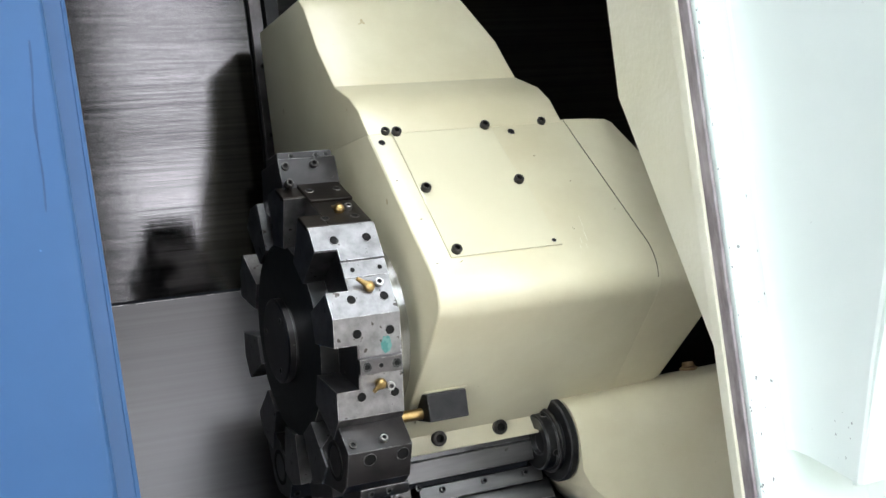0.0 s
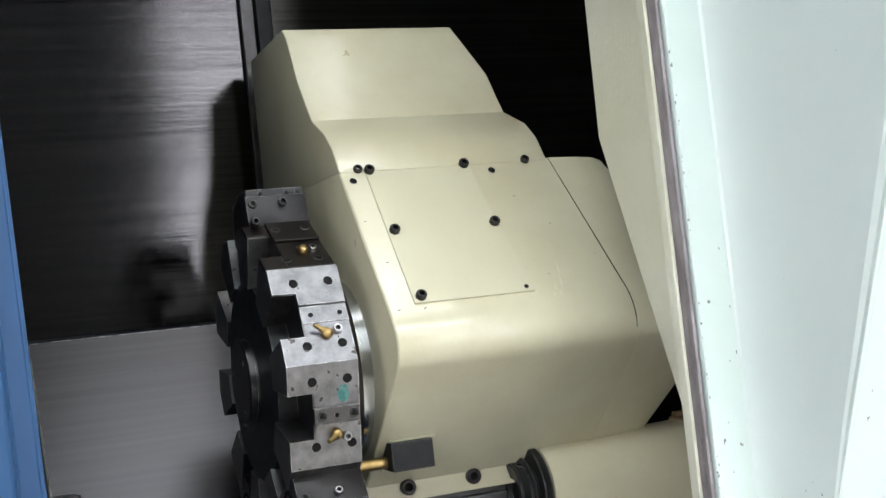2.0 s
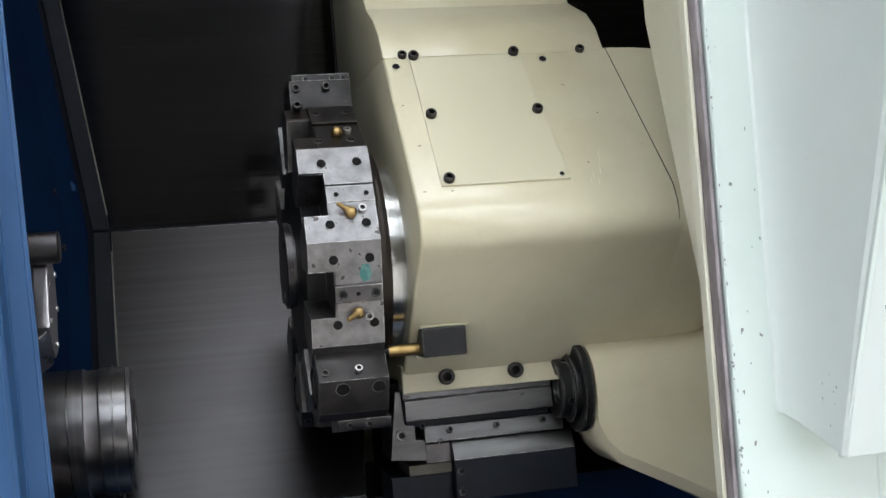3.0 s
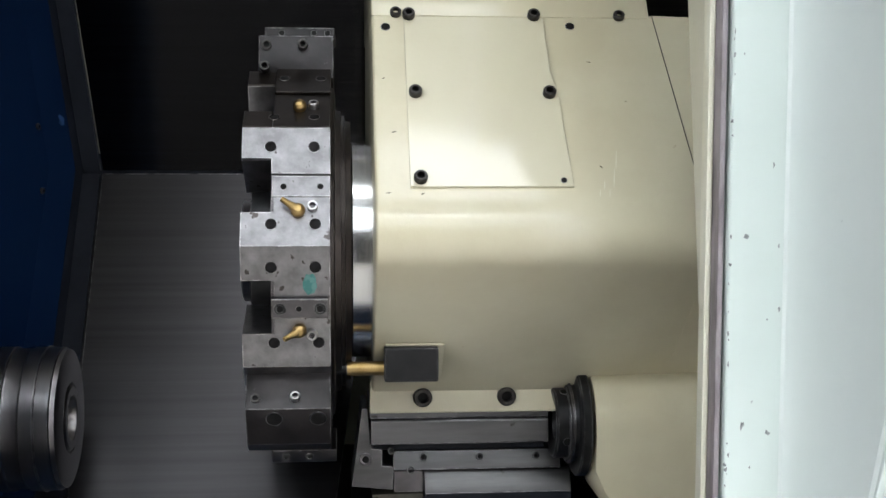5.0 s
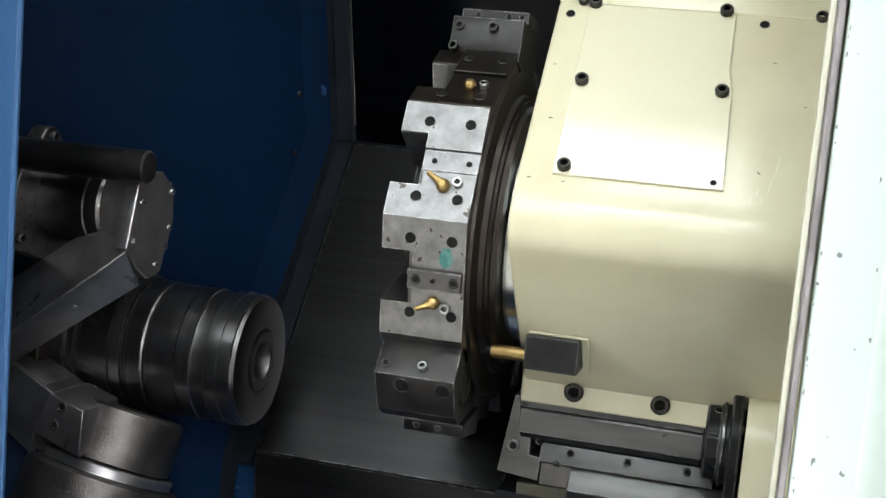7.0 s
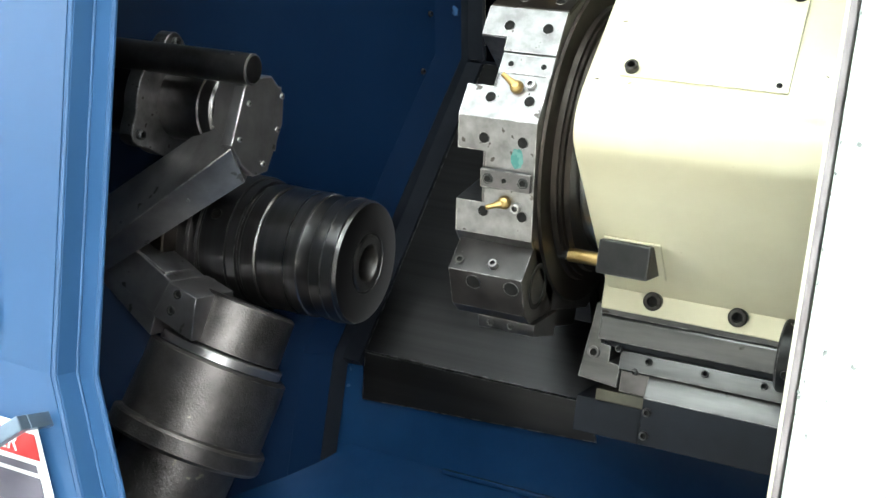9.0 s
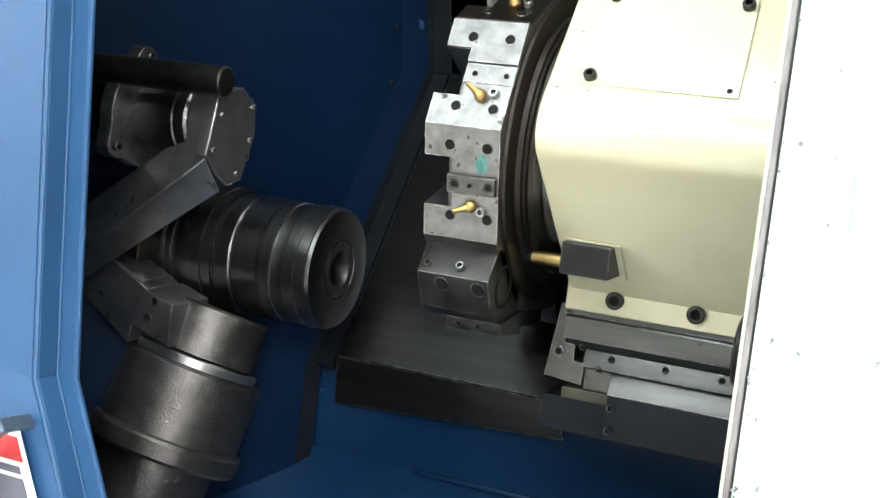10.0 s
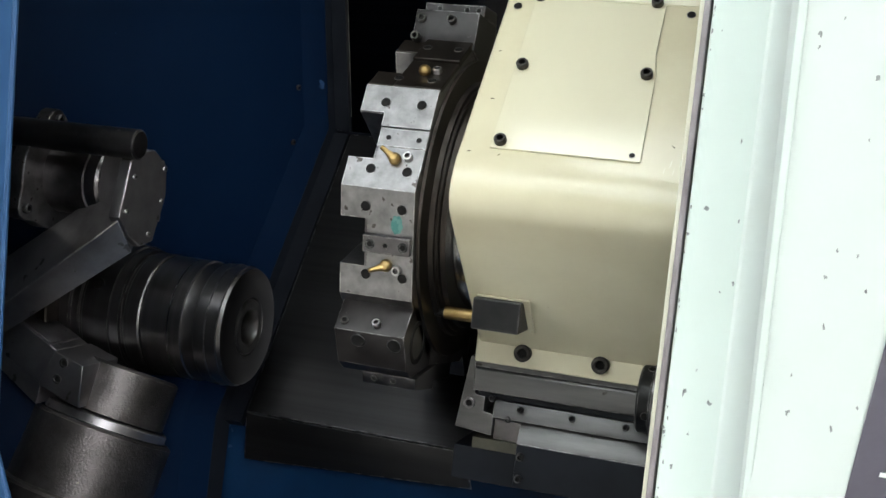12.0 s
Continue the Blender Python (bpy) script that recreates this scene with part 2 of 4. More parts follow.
def block(near, far, w=0.0015):
    """A solid between two outlines with the same number of corners."""
    bm = bmesh.new()
    p = [bm.verts.new(v) for v in near]
    q = [bm.verts.new(v) for v in far]
    bm.faces.new(p)
    bm.faces.new(q[::-1])
    for k in range(len(p)):
        bm.faces.new((p[k], p[(k + 1) % len(p)], q[(k + 1) % len(p)], q[k]))
    bmesh.ops.recalc_face_normals(bm, faces=bm.faces)
    return bevel(bm, w)


def joined(*bms):
    out = bmesh.new()
    for b in bms:
        tmp = bpy.data.meshes.new("tmp")
        b.to_mesh(tmp)
        b.free()
        out.from_mesh(tmp)
        bpy.data.meshes.remove(tmp)
    return out


def mesh_of(name, bm, mat, smooth=True, sharp=21):
    me = bpy.data.meshes.new(name)
    bm.to_mesh(me)
    bm.free()
    me.materials.append(mat)
    if smooth:
        me.polygons.foreach_set("use_smooth", [True] * len(me.polygons))
        me.set_sharp_from_angle(angle=radians(sharp))
    return me


def thing(name, place, label, category, group="", kind=""):
    ob = new(name)
    ob.location = place
    ob.empty_display_size = 0.05
    return tagged(ob, label, category, group, kind)


def part(name, bm, mat, parent, label="", smooth=True, sharp=21):
    ob = new(name, mesh_of(name, bm, mat, smooth, sharp))
    hang(ob, parent)
    return tagged(ob, label)


def hang(ob, parent):
    ob.parent = parent
    ob.matrix_parent_inverse = Matrix.Translation(-parent.location) if parent.type == "EMPTY" else Matrix.Identity(4)


def single(name, bm, mat, label, category, group="", kind="", smooth=True):
    return tagged(new(name, mesh_of(name, bm, mat, smooth)), label, category, group, kind)


def shifted(ob, x, y, z):
    """Moves a finished thing with all its parts."""
    ob.location += Vector((x, y, z))
    return ob


def facing(place, normal):
    """The pose that lays the x axis along a normal."""
    return Matrix.Translation(place) @ Vector(normal).to_track_quat("X", "Z").to_matrix().to_4x4()


def socket_head(r, h, sides=20):
    """A socket head screw standing on the plane x = 0, with a hexagonal recess."""
    bm = turned([(0, r), (h * 0.82, r), (h, r * 0.86), (h, r * 0.60), (h * 0.97, r * 0.56), (h * 0.1, r * 0.54), (h * 0.1, 0)], sides)
    return bm


SCREWS = {}


def two_tone(me, inner, limit):
    """Gives the faces near the axis of a turned mesh a second material."""
    me.materials.append(inner)
    for f in me.polygons:
        if math.hypot(f.center.y, f.center.z) < limit:
            f.material_index = 1
    return me


def screw(place, normal, parent, r=0.0055, h=0.006, mat=None, name="screw", label=""):
    mat = mat or BOLT
    key = (r, h, mat.name)
    if key not in SCREWS:
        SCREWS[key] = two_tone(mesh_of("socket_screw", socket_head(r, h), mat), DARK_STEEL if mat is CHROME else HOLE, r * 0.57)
    ob = new(name, SCREWS[key])
    ob.matrix_basis = facing(place, normal)
    hang(ob, parent)
    return tagged(ob, label)


def hole(place, normal, parent, r=0.0055, name="bolt_hole"):
    """A counterbore on a face: a thin ring round a floor whose near-black colour stands in for deep shade."""
    key = ("hole", r)
    if key not in SCREWS:
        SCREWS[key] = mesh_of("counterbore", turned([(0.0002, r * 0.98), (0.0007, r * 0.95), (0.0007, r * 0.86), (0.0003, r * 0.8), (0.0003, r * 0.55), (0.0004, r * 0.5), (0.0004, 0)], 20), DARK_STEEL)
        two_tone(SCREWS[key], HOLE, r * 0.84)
    ob = new(name, SCREWS[key])
    ob.matrix_basis = facing(place, normal)
    hang(ob, parent)
    return ob

# ---- workshop round the machine ----
floor = single("floor", box(-5, 6, -7, 3, -0.15, 0, 0), CONCRETE, "grey worn concrete workshop floor", "floor", kind="structure")
single("ceiling", box(-5, 6, -7, 3, 4.4, 4.5, 0), WALLPAINT, "pale painted workshop ceiling", "ceiling", kind="structure")
single("wall_north", box(-5, 6, 2.9, 3, 0, 4.4, 0), WALLPAINT, "pale painted workshop wall", "wall", kind="structure")
single("wall_west", joined(box(-5.1, -5, -7, -6.9, 0, 4.4, 0), box(-5.1, -5, -3.4, 3, 0, 4.4, 0), box(-5.1, -5, -6.9, -3.4, 0, 0.8, 0), box(-5.1, -5, -6.9, -3.4, 3.6, 4.4, 0)), DULLWALL,
       "unseen workshop wall with a window opening, darkened for dim reflections", "wall", kind="structure")
# Unseen window, added to give the blue cover light from the left.
west = thing("fill_window_west", (-5.05, -5.15, 0.8), "tall unseen window full of daylight, added to brighten the blue cover", "window", kind="structure")
single("wall_east", box(6, 6.1, -7, 3, 0, 4.4, 0), DULLWALL, "unseen workshop wall, darkened for dim reflections", "wall", kind="structure")
WX0, WX1, WZ0, WZ1 = 1.25, 2.2, 0.8, 3.9
single("wall_south", joined(box(-5, WX0, -7.1, -7, 0, 4.4, 0), box(WX1, 2.6, -7.1, -7, 0, 4.4, 0), box(5.6, 6, -7.1, -7, 0, 4.4, 0), box(2.6, 5.6, -7.1, -7, 0, 0.8, 0), box(2.6, 5.6, -7.1, -7, 3.6, 4.4, 0),
                            box(WX0, WX1, -7.1, -7, 0, WZ0, 0), box(WX0, WX1, -7.1, -7, WZ1, 4.4, 0)), DULLWALL,
       "unseen workshop wall with a window opening, darkened for dim reflections", "wall", kind="structure")
win = thing("window_1", (WX0, -7.05, WZ0), "wide steel-framed workshop window full of daylight, placed out of view", "window", kind="structure")
part("daylight_pane", box(WX0, WX1, -7.09, -7.08, WZ0, WZ1, 0), SKYGLOW, win)
for i in range(4):
    xx = WX0 + (WX1 - WX0) * i / 3
    part("mullion", box(xx - 0.05, xx + 0.05, -7.07, -7.0, WZ0, WZ1, 0.004), WALLPAINT, win)
for zz, half in ((WZ0, 0.05), (1.75, 0.10), (2.67, 0.18), (3.40, 0.12), (WZ1, 0.05)):
    part("glazing_bar", box(WX0, WX1, -7.065, -7.005, zz - half, zz + half, 0.004), DULLWALL, win)

part("daylight_pane", box(-5.09, -5.08, -6.9, -3.4, 0.8, 3.6, 0), SKYGLOW, west)
for i in range(5):
    yy = -6.9 + 3.5 * i / 4
    part("mullion", box(-5.07, -5.0, yy - 0.05, yy + 0.05, 0.8, 3.6, 0.004), WALLPAINT, west)
# Unseen window, added as low fill on the front of the cover.
third = thing("fill_window_right", (4.1, -7.05, 0.8), "wide steel-framed workshop window full of daylight, placed out of view", "window", kind="structure")
part("daylight_pane", box(2.6, 5.6, -7.09, -7.08, 0.8, 3.6, 0), SKYGLOW, third)
for i in range(5):
    xx = 2.6 + 3.0 * i / 4
    part("mullion", box(xx - 0.05, xx + 0.05, -7.07, -7.0, 0.8, 3.6, 0.004), WALLPAINT, third)
lamp_thing = thing("ceiling_light", (0, 0, 4.4), "long white fluorescent workshop ceiling light", "lamp", "ceiling lights")
part("housing", box(-1.45, 1.45, -0.24, 0.24, 4.33, 4.4, 0.01), WALLPAINT, lamp_thing)
part("diffuser", box(-1.42, 1.42, -0.2, 0.2, 4.30, 4.335, 0.008), LAMP, lamp_thing)
lamp_thing.matrix_basis = pose(0.0, -3.3, 4.4)
for x, y in ((-3.0, -3.3), (3.0, -3.3), (0.0, -5.3), (-3.0, -5.3), (3.0, -5.3)):
    copy_thing(lamp_thing, pose(x, y, 4.4))
near_lamp = thing("ceiling_light", (0.5, -1.3, 4.4), "wide flat white ceiling light above the machine front", "lamp", "ceiling lights")
part("housing", box(-0.73, 1.73, -1.63, -0.985, 4.33, 4.4, 0.01), WALLPAINT, near_lamp)
part("diffuser", box(-0.70, 1.70, -1.60, -1.00, 4.30, 4.335, 0.008), LAMP_A, near_lamp)
# Added glowing panel, no known source; it brightens the reflection in the bed.
overhead_panel = thing("rooflight", (0.4, -0.6, 4.4), "added glowing panel overhead that brightens the bed's reflection", "rooflight")
part("frame", joined(box(0.47, 0.85, -0.15, -0.12, 4.33, 4.4, 0.004), box(0.47, 0.50, -1.04, -0.15, 4.33, 4.4, 0.004), box(0.82, 0.85, -1.04, -0.15, 4.33, 4.4, 0.004)), WALLPAINT, overhead_panel)
part("daylight_pane", box(0.50, 0.82, -1.04, -0.15, 4.36, 4.39, 0), OVERHEAD_GLOW, overhead_panel)

# ---- machine: guards and sheet metal ----
SEAM_Y, SEAM_Z, LIP_Y, LIP_Z = 0.310, 1.258, 0.045, 0.908


def slab(corners, thick, normal):
    """A sheet from its outline in space, thickened against the normal."""
    bm = bmesh.new()
    n = Vector(normal).normalized()
    a = [bm.verts.new(Vector(c)) for c in corners]
    b = [bm.verts.new(Vector(c) - n * thick) for c in corners]
    bm.faces.new(a)
    bm.faces.new(b[::-1])
    for i in range(len(a)):
        j = (i + 1) % len(a)
        bm.faces.new((a[i], b[i], b[j], a[j]))
    bmesh.ops.recalc_face_normals(bm, faces=bm.faces)
    return bm


rear = thing("rear_guard", (0, SEAM_Y, 0.9), "brushed steel rear guard plate behind the turret", "guard plate")
part("upper_plate", slab([(-0.240, SEAM_Y, SEAM_Z), (0.12, SEAM_Y, SEAM_Z), (0.12, SEAM_Y, 2.1), (-0.357, SEAM_Y, 2.1)], 0.003, (0, -1, 0)), PLATE, rear)
part("right_plate", slab([(0.14, SEAM_Y + 0.03, SEAM_Z), (1.2, SEAM_Y + 0.03, SEAM_Z), (1.2, SEAM_Y + 0.03, 2.1), (0.14, SEAM_Y + 0.03, 2.1)], 0.003, (0, -1, 0)), PLATE, rear)
strip = part("edge_strip", box(0.084, 0.102, SEAM_Y - 0.012, SEAM_Y - 0.001, SEAM_Z + 0.05, 2.1, 0.001), DARK_STEEL, rear)
for zz in (1.37, 1.47, 1.57):
    screw((0.093, SEAM_Y - 0.012, zz), (0, -1, 0), strip, 0.004, 0.003)
part("post", box(0.105, 0.125, SEAM_Y - 0.02, SEAM_Y + 0.03, SEAM_Z, 2.1, 0.001), BLACK, rear)

# Added black sheet whose colour stands in for the unlit void.
part("dark_void_sheet", slab([(0.10, SEAM_Y + 0.02, 0.6), (1.2, SEAM_Y + 0.02, 0.6), (1.2, SEAM_Y + 0.02, 1.30), (0.10, SEAM_Y + 0.02, 1.30)], 0.003, (0, -1, 0)), BLACK, rear, "added black sheet standing in for the dark void behind the slide")

bed_n = Vector((0, -(SEAM_Z - LIP_Z), SEAM_Y - LIP_Y)).normalized()
bedg = thing("bed_guard", (0, LIP_Y, LIP_Z), "sloping brushed steel way cover with an oily sheen", "guard plate")
part("sloping_plate", slab([(-0.234, LIP_Y, LIP_Z), (0.044, LIP_Y, LIP_Z), (0.10, SEAM_Y - 0.004, SEAM_Z - 0.004), (-0.240, SEAM_Y - 0.004, SEAM_Z - 0.004)], 0.003, bed_n), BED, bedg)
part("front_fall", slab([(-0.234, LIP_Y - 0.001, LIP_Z - 0.002), (0.044, LIP_Y - 0.001, LIP_Z - 0.002), (0.056, LIP_Y - 0.001, 0.865), (-0.231, LIP_Y - 0.001, 0.850)], 0.003, (0, -1, 0)), BED, bedg)
part("seam_backing", box(-0.33, 0.10, SEAM_Y + 0.0005, SEAM_Y + 0.01, SEAM_Z - 0.03, SEAM_Z + 0.02, 0), BLUEBLACK, bedg)
part("seal_strip", slab([(-0.258, LIP_Y - 0.01, LIP_Z - 0.012), (-0.236, LIP_Y - 0.01, LIP_Z - 0.012), (-0.242, SEAM_Y - 0.008, SEAM_Z - 0.004), (-0.263, SEAM_Y - 0.008, SEAM_Z - 0.004)], 0.012, bed_n), BLUEBLACK, bedg, "black rubber wiper strip")
part("upper_seal", slab([(-0.263, SEAM_Y - 0.006, SEAM_Z), (-0.242, SEAM_Y - 0.006, SEAM_Z), (-0.359, SEAM_Y - 0.006, 2.1), (-0.380, SEAM_Y - 0.006, 2.1)], 0.01, (0, -1, 0)), BLUEBLACK, bedg, "black rubber wiper strip")

# blue headstock wall: a flat back and a slanting return to the guard plates
hw = thing("headstock_wall", (-0.46, 0, 0.6), "blue painted headstock side wall, oily, interior shade in its colour", "machine wall")

def bound(z, dx=0.0, dy=0.0):
    """The back edge of the blue wall beside the guard plates, at height z."""
    if z >= SEAM_Z:
        return Vector((-0.263 - 0.139 * (z - SEAM_Z) + dx, SEAM_Y - 0.004 + dy, z))
    f = (SEAM_Z - z) / (SEAM_Z - LIP_Z)
    return Vector((-0.263 + 0.005 * f + dx, SEAM_Y - 0.004 - (SEAM_Y - LIP_Y) * f + dy, z))


HIGH = (0.55, 0.75, 0.90, SEAM_Z, 2.1)
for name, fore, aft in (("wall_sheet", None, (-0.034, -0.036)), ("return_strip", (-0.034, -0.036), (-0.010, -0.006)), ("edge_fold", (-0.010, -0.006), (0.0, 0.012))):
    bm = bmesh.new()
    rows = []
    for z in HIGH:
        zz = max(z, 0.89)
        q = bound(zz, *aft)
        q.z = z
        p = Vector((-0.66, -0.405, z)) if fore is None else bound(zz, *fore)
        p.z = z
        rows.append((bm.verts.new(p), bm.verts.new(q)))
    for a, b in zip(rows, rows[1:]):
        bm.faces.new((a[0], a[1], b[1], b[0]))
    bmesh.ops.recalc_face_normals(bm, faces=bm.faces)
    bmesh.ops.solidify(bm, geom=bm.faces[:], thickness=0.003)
    part(name, bm, BLUEBLACK if name == "edge_fold" else BLUE_IN, hw)
for z in (1.31, 1.235):
    screw(bound(z, -0.036, -0.044), (1, -0.2, 0), hw, 0.004, 0.003)

trough = thing("chip_trough", (0, 0, 0.6), "blue painted chip trough below the bed, wet with coolant, depth shade in its colour", "trough")
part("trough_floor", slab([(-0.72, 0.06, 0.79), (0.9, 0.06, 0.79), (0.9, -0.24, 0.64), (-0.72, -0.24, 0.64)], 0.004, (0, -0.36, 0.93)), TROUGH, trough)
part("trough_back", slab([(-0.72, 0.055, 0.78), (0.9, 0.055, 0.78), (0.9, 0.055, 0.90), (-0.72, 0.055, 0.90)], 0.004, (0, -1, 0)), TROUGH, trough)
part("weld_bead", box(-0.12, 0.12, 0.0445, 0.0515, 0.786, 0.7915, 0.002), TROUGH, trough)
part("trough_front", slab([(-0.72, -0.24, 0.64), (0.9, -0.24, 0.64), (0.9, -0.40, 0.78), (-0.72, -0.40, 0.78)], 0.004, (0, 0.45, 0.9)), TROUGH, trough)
part("front_sill", box(-0.72, 0.9, -0.405, -0.385, 0.60, 0.785, 0.003), BLUE, trough)
part("bed_casting", box(-0.72, 0.9, 0.07, 0.4, 0.60, 0.89, 0.004), BLACK, trough)

# top and far end of the enclosure
enc = thing("machine_enclosure", (0.1, 0, 0), "sheet metal enclosure and base of the lathe standing on the floor", "machine")
part("roof", box(-1.1, -0.14, -0.42, 0.42, 2.1, 2.12, 0.002), CREAM_ROUGH, enc, "cream sheet metal roof over the headstock")
part("roof", box(0.26, 1.2, -0.42, 0.42, 2.1, 2.12, 0.002), CREAM_ROUGH, enc, "cream sheet metal roof over the tailstock end")
part("back_wall", box(-1.1, 1.2, 0.42, 0.44, 0.6, 2.12, 0.002), CREAM_ROUGH, enc, "cream sheet metal back wall of the machine")
part("end_wall", box(1.2, 1.22, -0.40, 0.42, 0.6, 2.1, 0.002), CREAM_ROUGH, enc, "cream sheet metal end wall of the machine")
part("base", box(-1.1, 1.3, -0.39, 0.45, 0.0, 0.6, 0.01), BLUE, enc, "blue painted machine base casting on the floor")

# ---- blue headstock front cover ----
FX, FY, BZ = -0.2645, -0.385, 0.95
hc = thing("headstock_cover", (-0.7, FY, 0.6), "blue painted sheet metal headstock front cover", "machine cover")


def leaning(x, z):
    """How far the lower edge of the opening runs inward below the bend."""
    return x + (BZ - z) * (0.5 if z < BZ else 0.03)


def strip_between(xa, ya, xb, yb, zs=(0.55, BZ, 2.1), thick=0.004):
    bm = bmesh.new()
    rows = []
    d = Vector((yb - ya, -(xb - xa), 0)).normalized() * thick
    for z in zs:
        o = -max(0.0, BZ - z) * 0.113
        rows.append([bm.verts.new((leaning(xa, z), ya + o, z)), bm.verts.new((leaning(xb, z), yb + o, z)),
                     bm.verts.new((leaning(xb, z) - d.x, yb - d.y + o, z)), bm.verts.new((leaning(xa, z) - d.x, ya - d.y + o, z))])
    for p, q in zip(rows, rows[1:]):
        for k in range(4):
            bm.faces.new((p[k], p[(k + 1) % 4], q[(k + 1) % 4], q[k]))
    bm.faces.new(rows[0])
    bm.faces.new(rows[-1][::-1])
    bmesh.ops.recalc_face_normals(bm, faces=bm.faces)
    return bevel(bm, 0.0012)


part("inner_lip", strip_between(FX - 0.0195, FY - 0.0015, FX, FY), BLUE, hc)
part("lip_bead", strip_between(FX - 0.0192, FY - 0.0045, FX - 0.0175, FY - 0.0018), BLUE, hc)
part("step", strip_between(FX - 0.022, FY - 0.0245, FX - 0.0195, FY - 0.002), BLUE, hc)
part("rounded_corner", strip_between(FX - 0.026, FY - 0.0275, FX - 0.022, FY - 0.0248), BLUE, hc)
part("inner_return", strip_between(FX - 0.0005, FY + 0.0015, FX - 0.030, FY + 0.03), BLUE, hc)
EX = FX - 0.026
part("upper_face", slab([(-1.1, FY - 0.033, BZ + 0.03), (EX, FY - 0.028, BZ), (leaning(EX, 2.1), FY - 0.028, 2.1), (-1.1, FY - 0.033, 2.1)], 0.004, (0, -1, 0)), BLUE, hc)
part("lower_face", slab([(-1.1, FY - 0.033, BZ + 0.03), (EX, FY - 0.028, BZ), (leaning(EX, 0.55), FY - 0.070, 0.55), (-1.1, FY - 0.10, 0.55)], 0.004, (0, -1, 0.2)), BLUE, hc)

DRIP = material("dried_coolant_run", (0.016, 0.050, 0.125, 1), (0.021, 0.062, 0.150, 1), 0.42, 0.05, 0, 20, bump=0.05, spec=0.35)


def drip(x, top, foot, wide, seed, lean):
    """A thin dried run of coolant down the upper face."""
    bm = bmesh.new()
    rows = []
    for n in range(25):
        z = top + (foot - top) * n / 24
        c = x + 0.004 * noise.noise(Vector((seed, z * 14, 0))) + lean * (top - z)
        w = wide * (0.6 + 0.5 * noise.noise(Vector((seed + 9, z * 40, 0)))) * (1 if n < 24 else 0.4)
        y = FY - 0.0282 - 0.005 * max(0.0, (EX - c) / (EX + 1.1))
        rows.append([bm.verts.new((c - w, y, z)), bm.verts.new((c + w, y, z)), bm.verts.new((c + w, y + 0.0008, z)), bm.verts.new((c - w, y + 0.0008, z))])
    for p, q in zip(rows, rows[1:]):
        for k in range(4):
            bm.faces.new((p[k], p[(k + 1) % 4], q[(k + 1) % 4], q[k]))
    bm.faces.new(rows[0])
    bm.faces.new(rows[-1][::-1])
    bmesh.ops.recalc_face_normals(bm, faces=bm.faces)
    part("coolant_run", bm, DRIP, hc, "darker dried coolant run")


drip(-0.345, 1.485, 1.27, 0.0016, 3, -0.1)
drip(-0.3155, 1.452, 1.32, 0.0014, 8, -0.02)
LF = Vector((0, -1, 0.11)).normalized()


def low_face(x, z, out=0.0):
    """A point on the lower slanting face of the blue cover."""
    f = (BZ - z) / (BZ - 0.55)
    return Vector((x, FY - 0.033 - 0.05 * f, z)) + LF * out


def sticker(name, x0, x1, z0, z1, mat, parent, out, label=""):
    """A flat label on the lower face; its upright edges run along the slanting edge of the cover."""
    pts = [(x0 + (0.905 - z) * 0.55, z) for z in (z0, z1)]
    ends = [(x1 + (0.905 - z) * 0.55, z) for z in (z1, z0)]
    return part(name, slab([low_face(x, z, out) for x, z in pts + ends], 0.0006, LF), mat, parent, label)


sign = thing("warning_sign", (-0.36, FY - 0.04, 0.84), "white and red warning sign stuck on the blue cover", "sign")
sticker("sign_plate", -0.46, -0.289, 0.760, 0.907, LABEL_W, sign, 0.0012)
sticker("red_field", -0.456, -0.294, 0.880, 0.900, LABEL_R, sign, 0.0024)
sticker("dark_pictogram", -0.455, -0.299, 0.765, 0.866, PANEL, sign, 0.0024)
cu = bpy.data.curves.new("warning_word", "FONT")
cu.body, cu.size, cu.align_x, cu.extrude = "DANGER", 0.020, "RIGHT", 0.0002
word = new("warning_word", cu)
word.data.materials.append(LABEL_W)
word.matrix_basis = Matrix.Translation(low_face(-0.3055, 0.8835, 0.0034)) @ pose(0, 0, 0, 84, 0, 0)
hang(word, sign)
sticker("text_bar", -0.450, -0.300, 0.8695, 0.8755, PANEL, sign, 0.0024)
bm = slab([low_face(x, z, 0.0036) for x, z in ((-0.300, 0.800), (-0.280, 0.822), (-0.284, 0.830), (-0.296, 0.818), (-0.290, 0.842), (-0.298, 0.842))], 0.0006, LF)
part("white_symbol", bm, LABEL_W, sign)
handle = thing("pull_handle", (-0.30, FY - 0.06, 0.90), "bent blue-grey steel pull handle on the cover", "handle")
rail = [low_face(x - 0.017, z - 0.004, 0.030) for x, z in ((-0.262, 0.921), (-0.285, 0.903), (-0.306, 0.887), (-0.316, 0.879), (-0.3195, 0.872), (-0.318, 0.862), (-0.276, 0.786))]
bm = bmesh.new()
rows = []
for n, p in enumerate(rail):
    d = (rail[min(n + 1, len(rail) - 1)] - rail[max(n - 1, 0)]).normalized()
    side = d.cross(LF).normalized()
    rows.append([bm.verts.new(p + side * i * 0.0065 + LF * j * 0.006) for i, j in ((-1, -1), (1, -1), (1, 1), (-1, 1))])
for p, q in zip(rows, rows[1:]):
    for k in range(4):
        bm.faces.new((p[k], p[(k + 1) % 4], q[(k + 1) % 4], q[k]))
bm.faces.new(rows[0])
bm.faces.new(rows[-1][::-1])
bmesh.ops.recalc_face_normals(bm, faces=bm.faces)
part("grip", bevel(bm, 0.0015, 2, 30), HANDLE, handle)
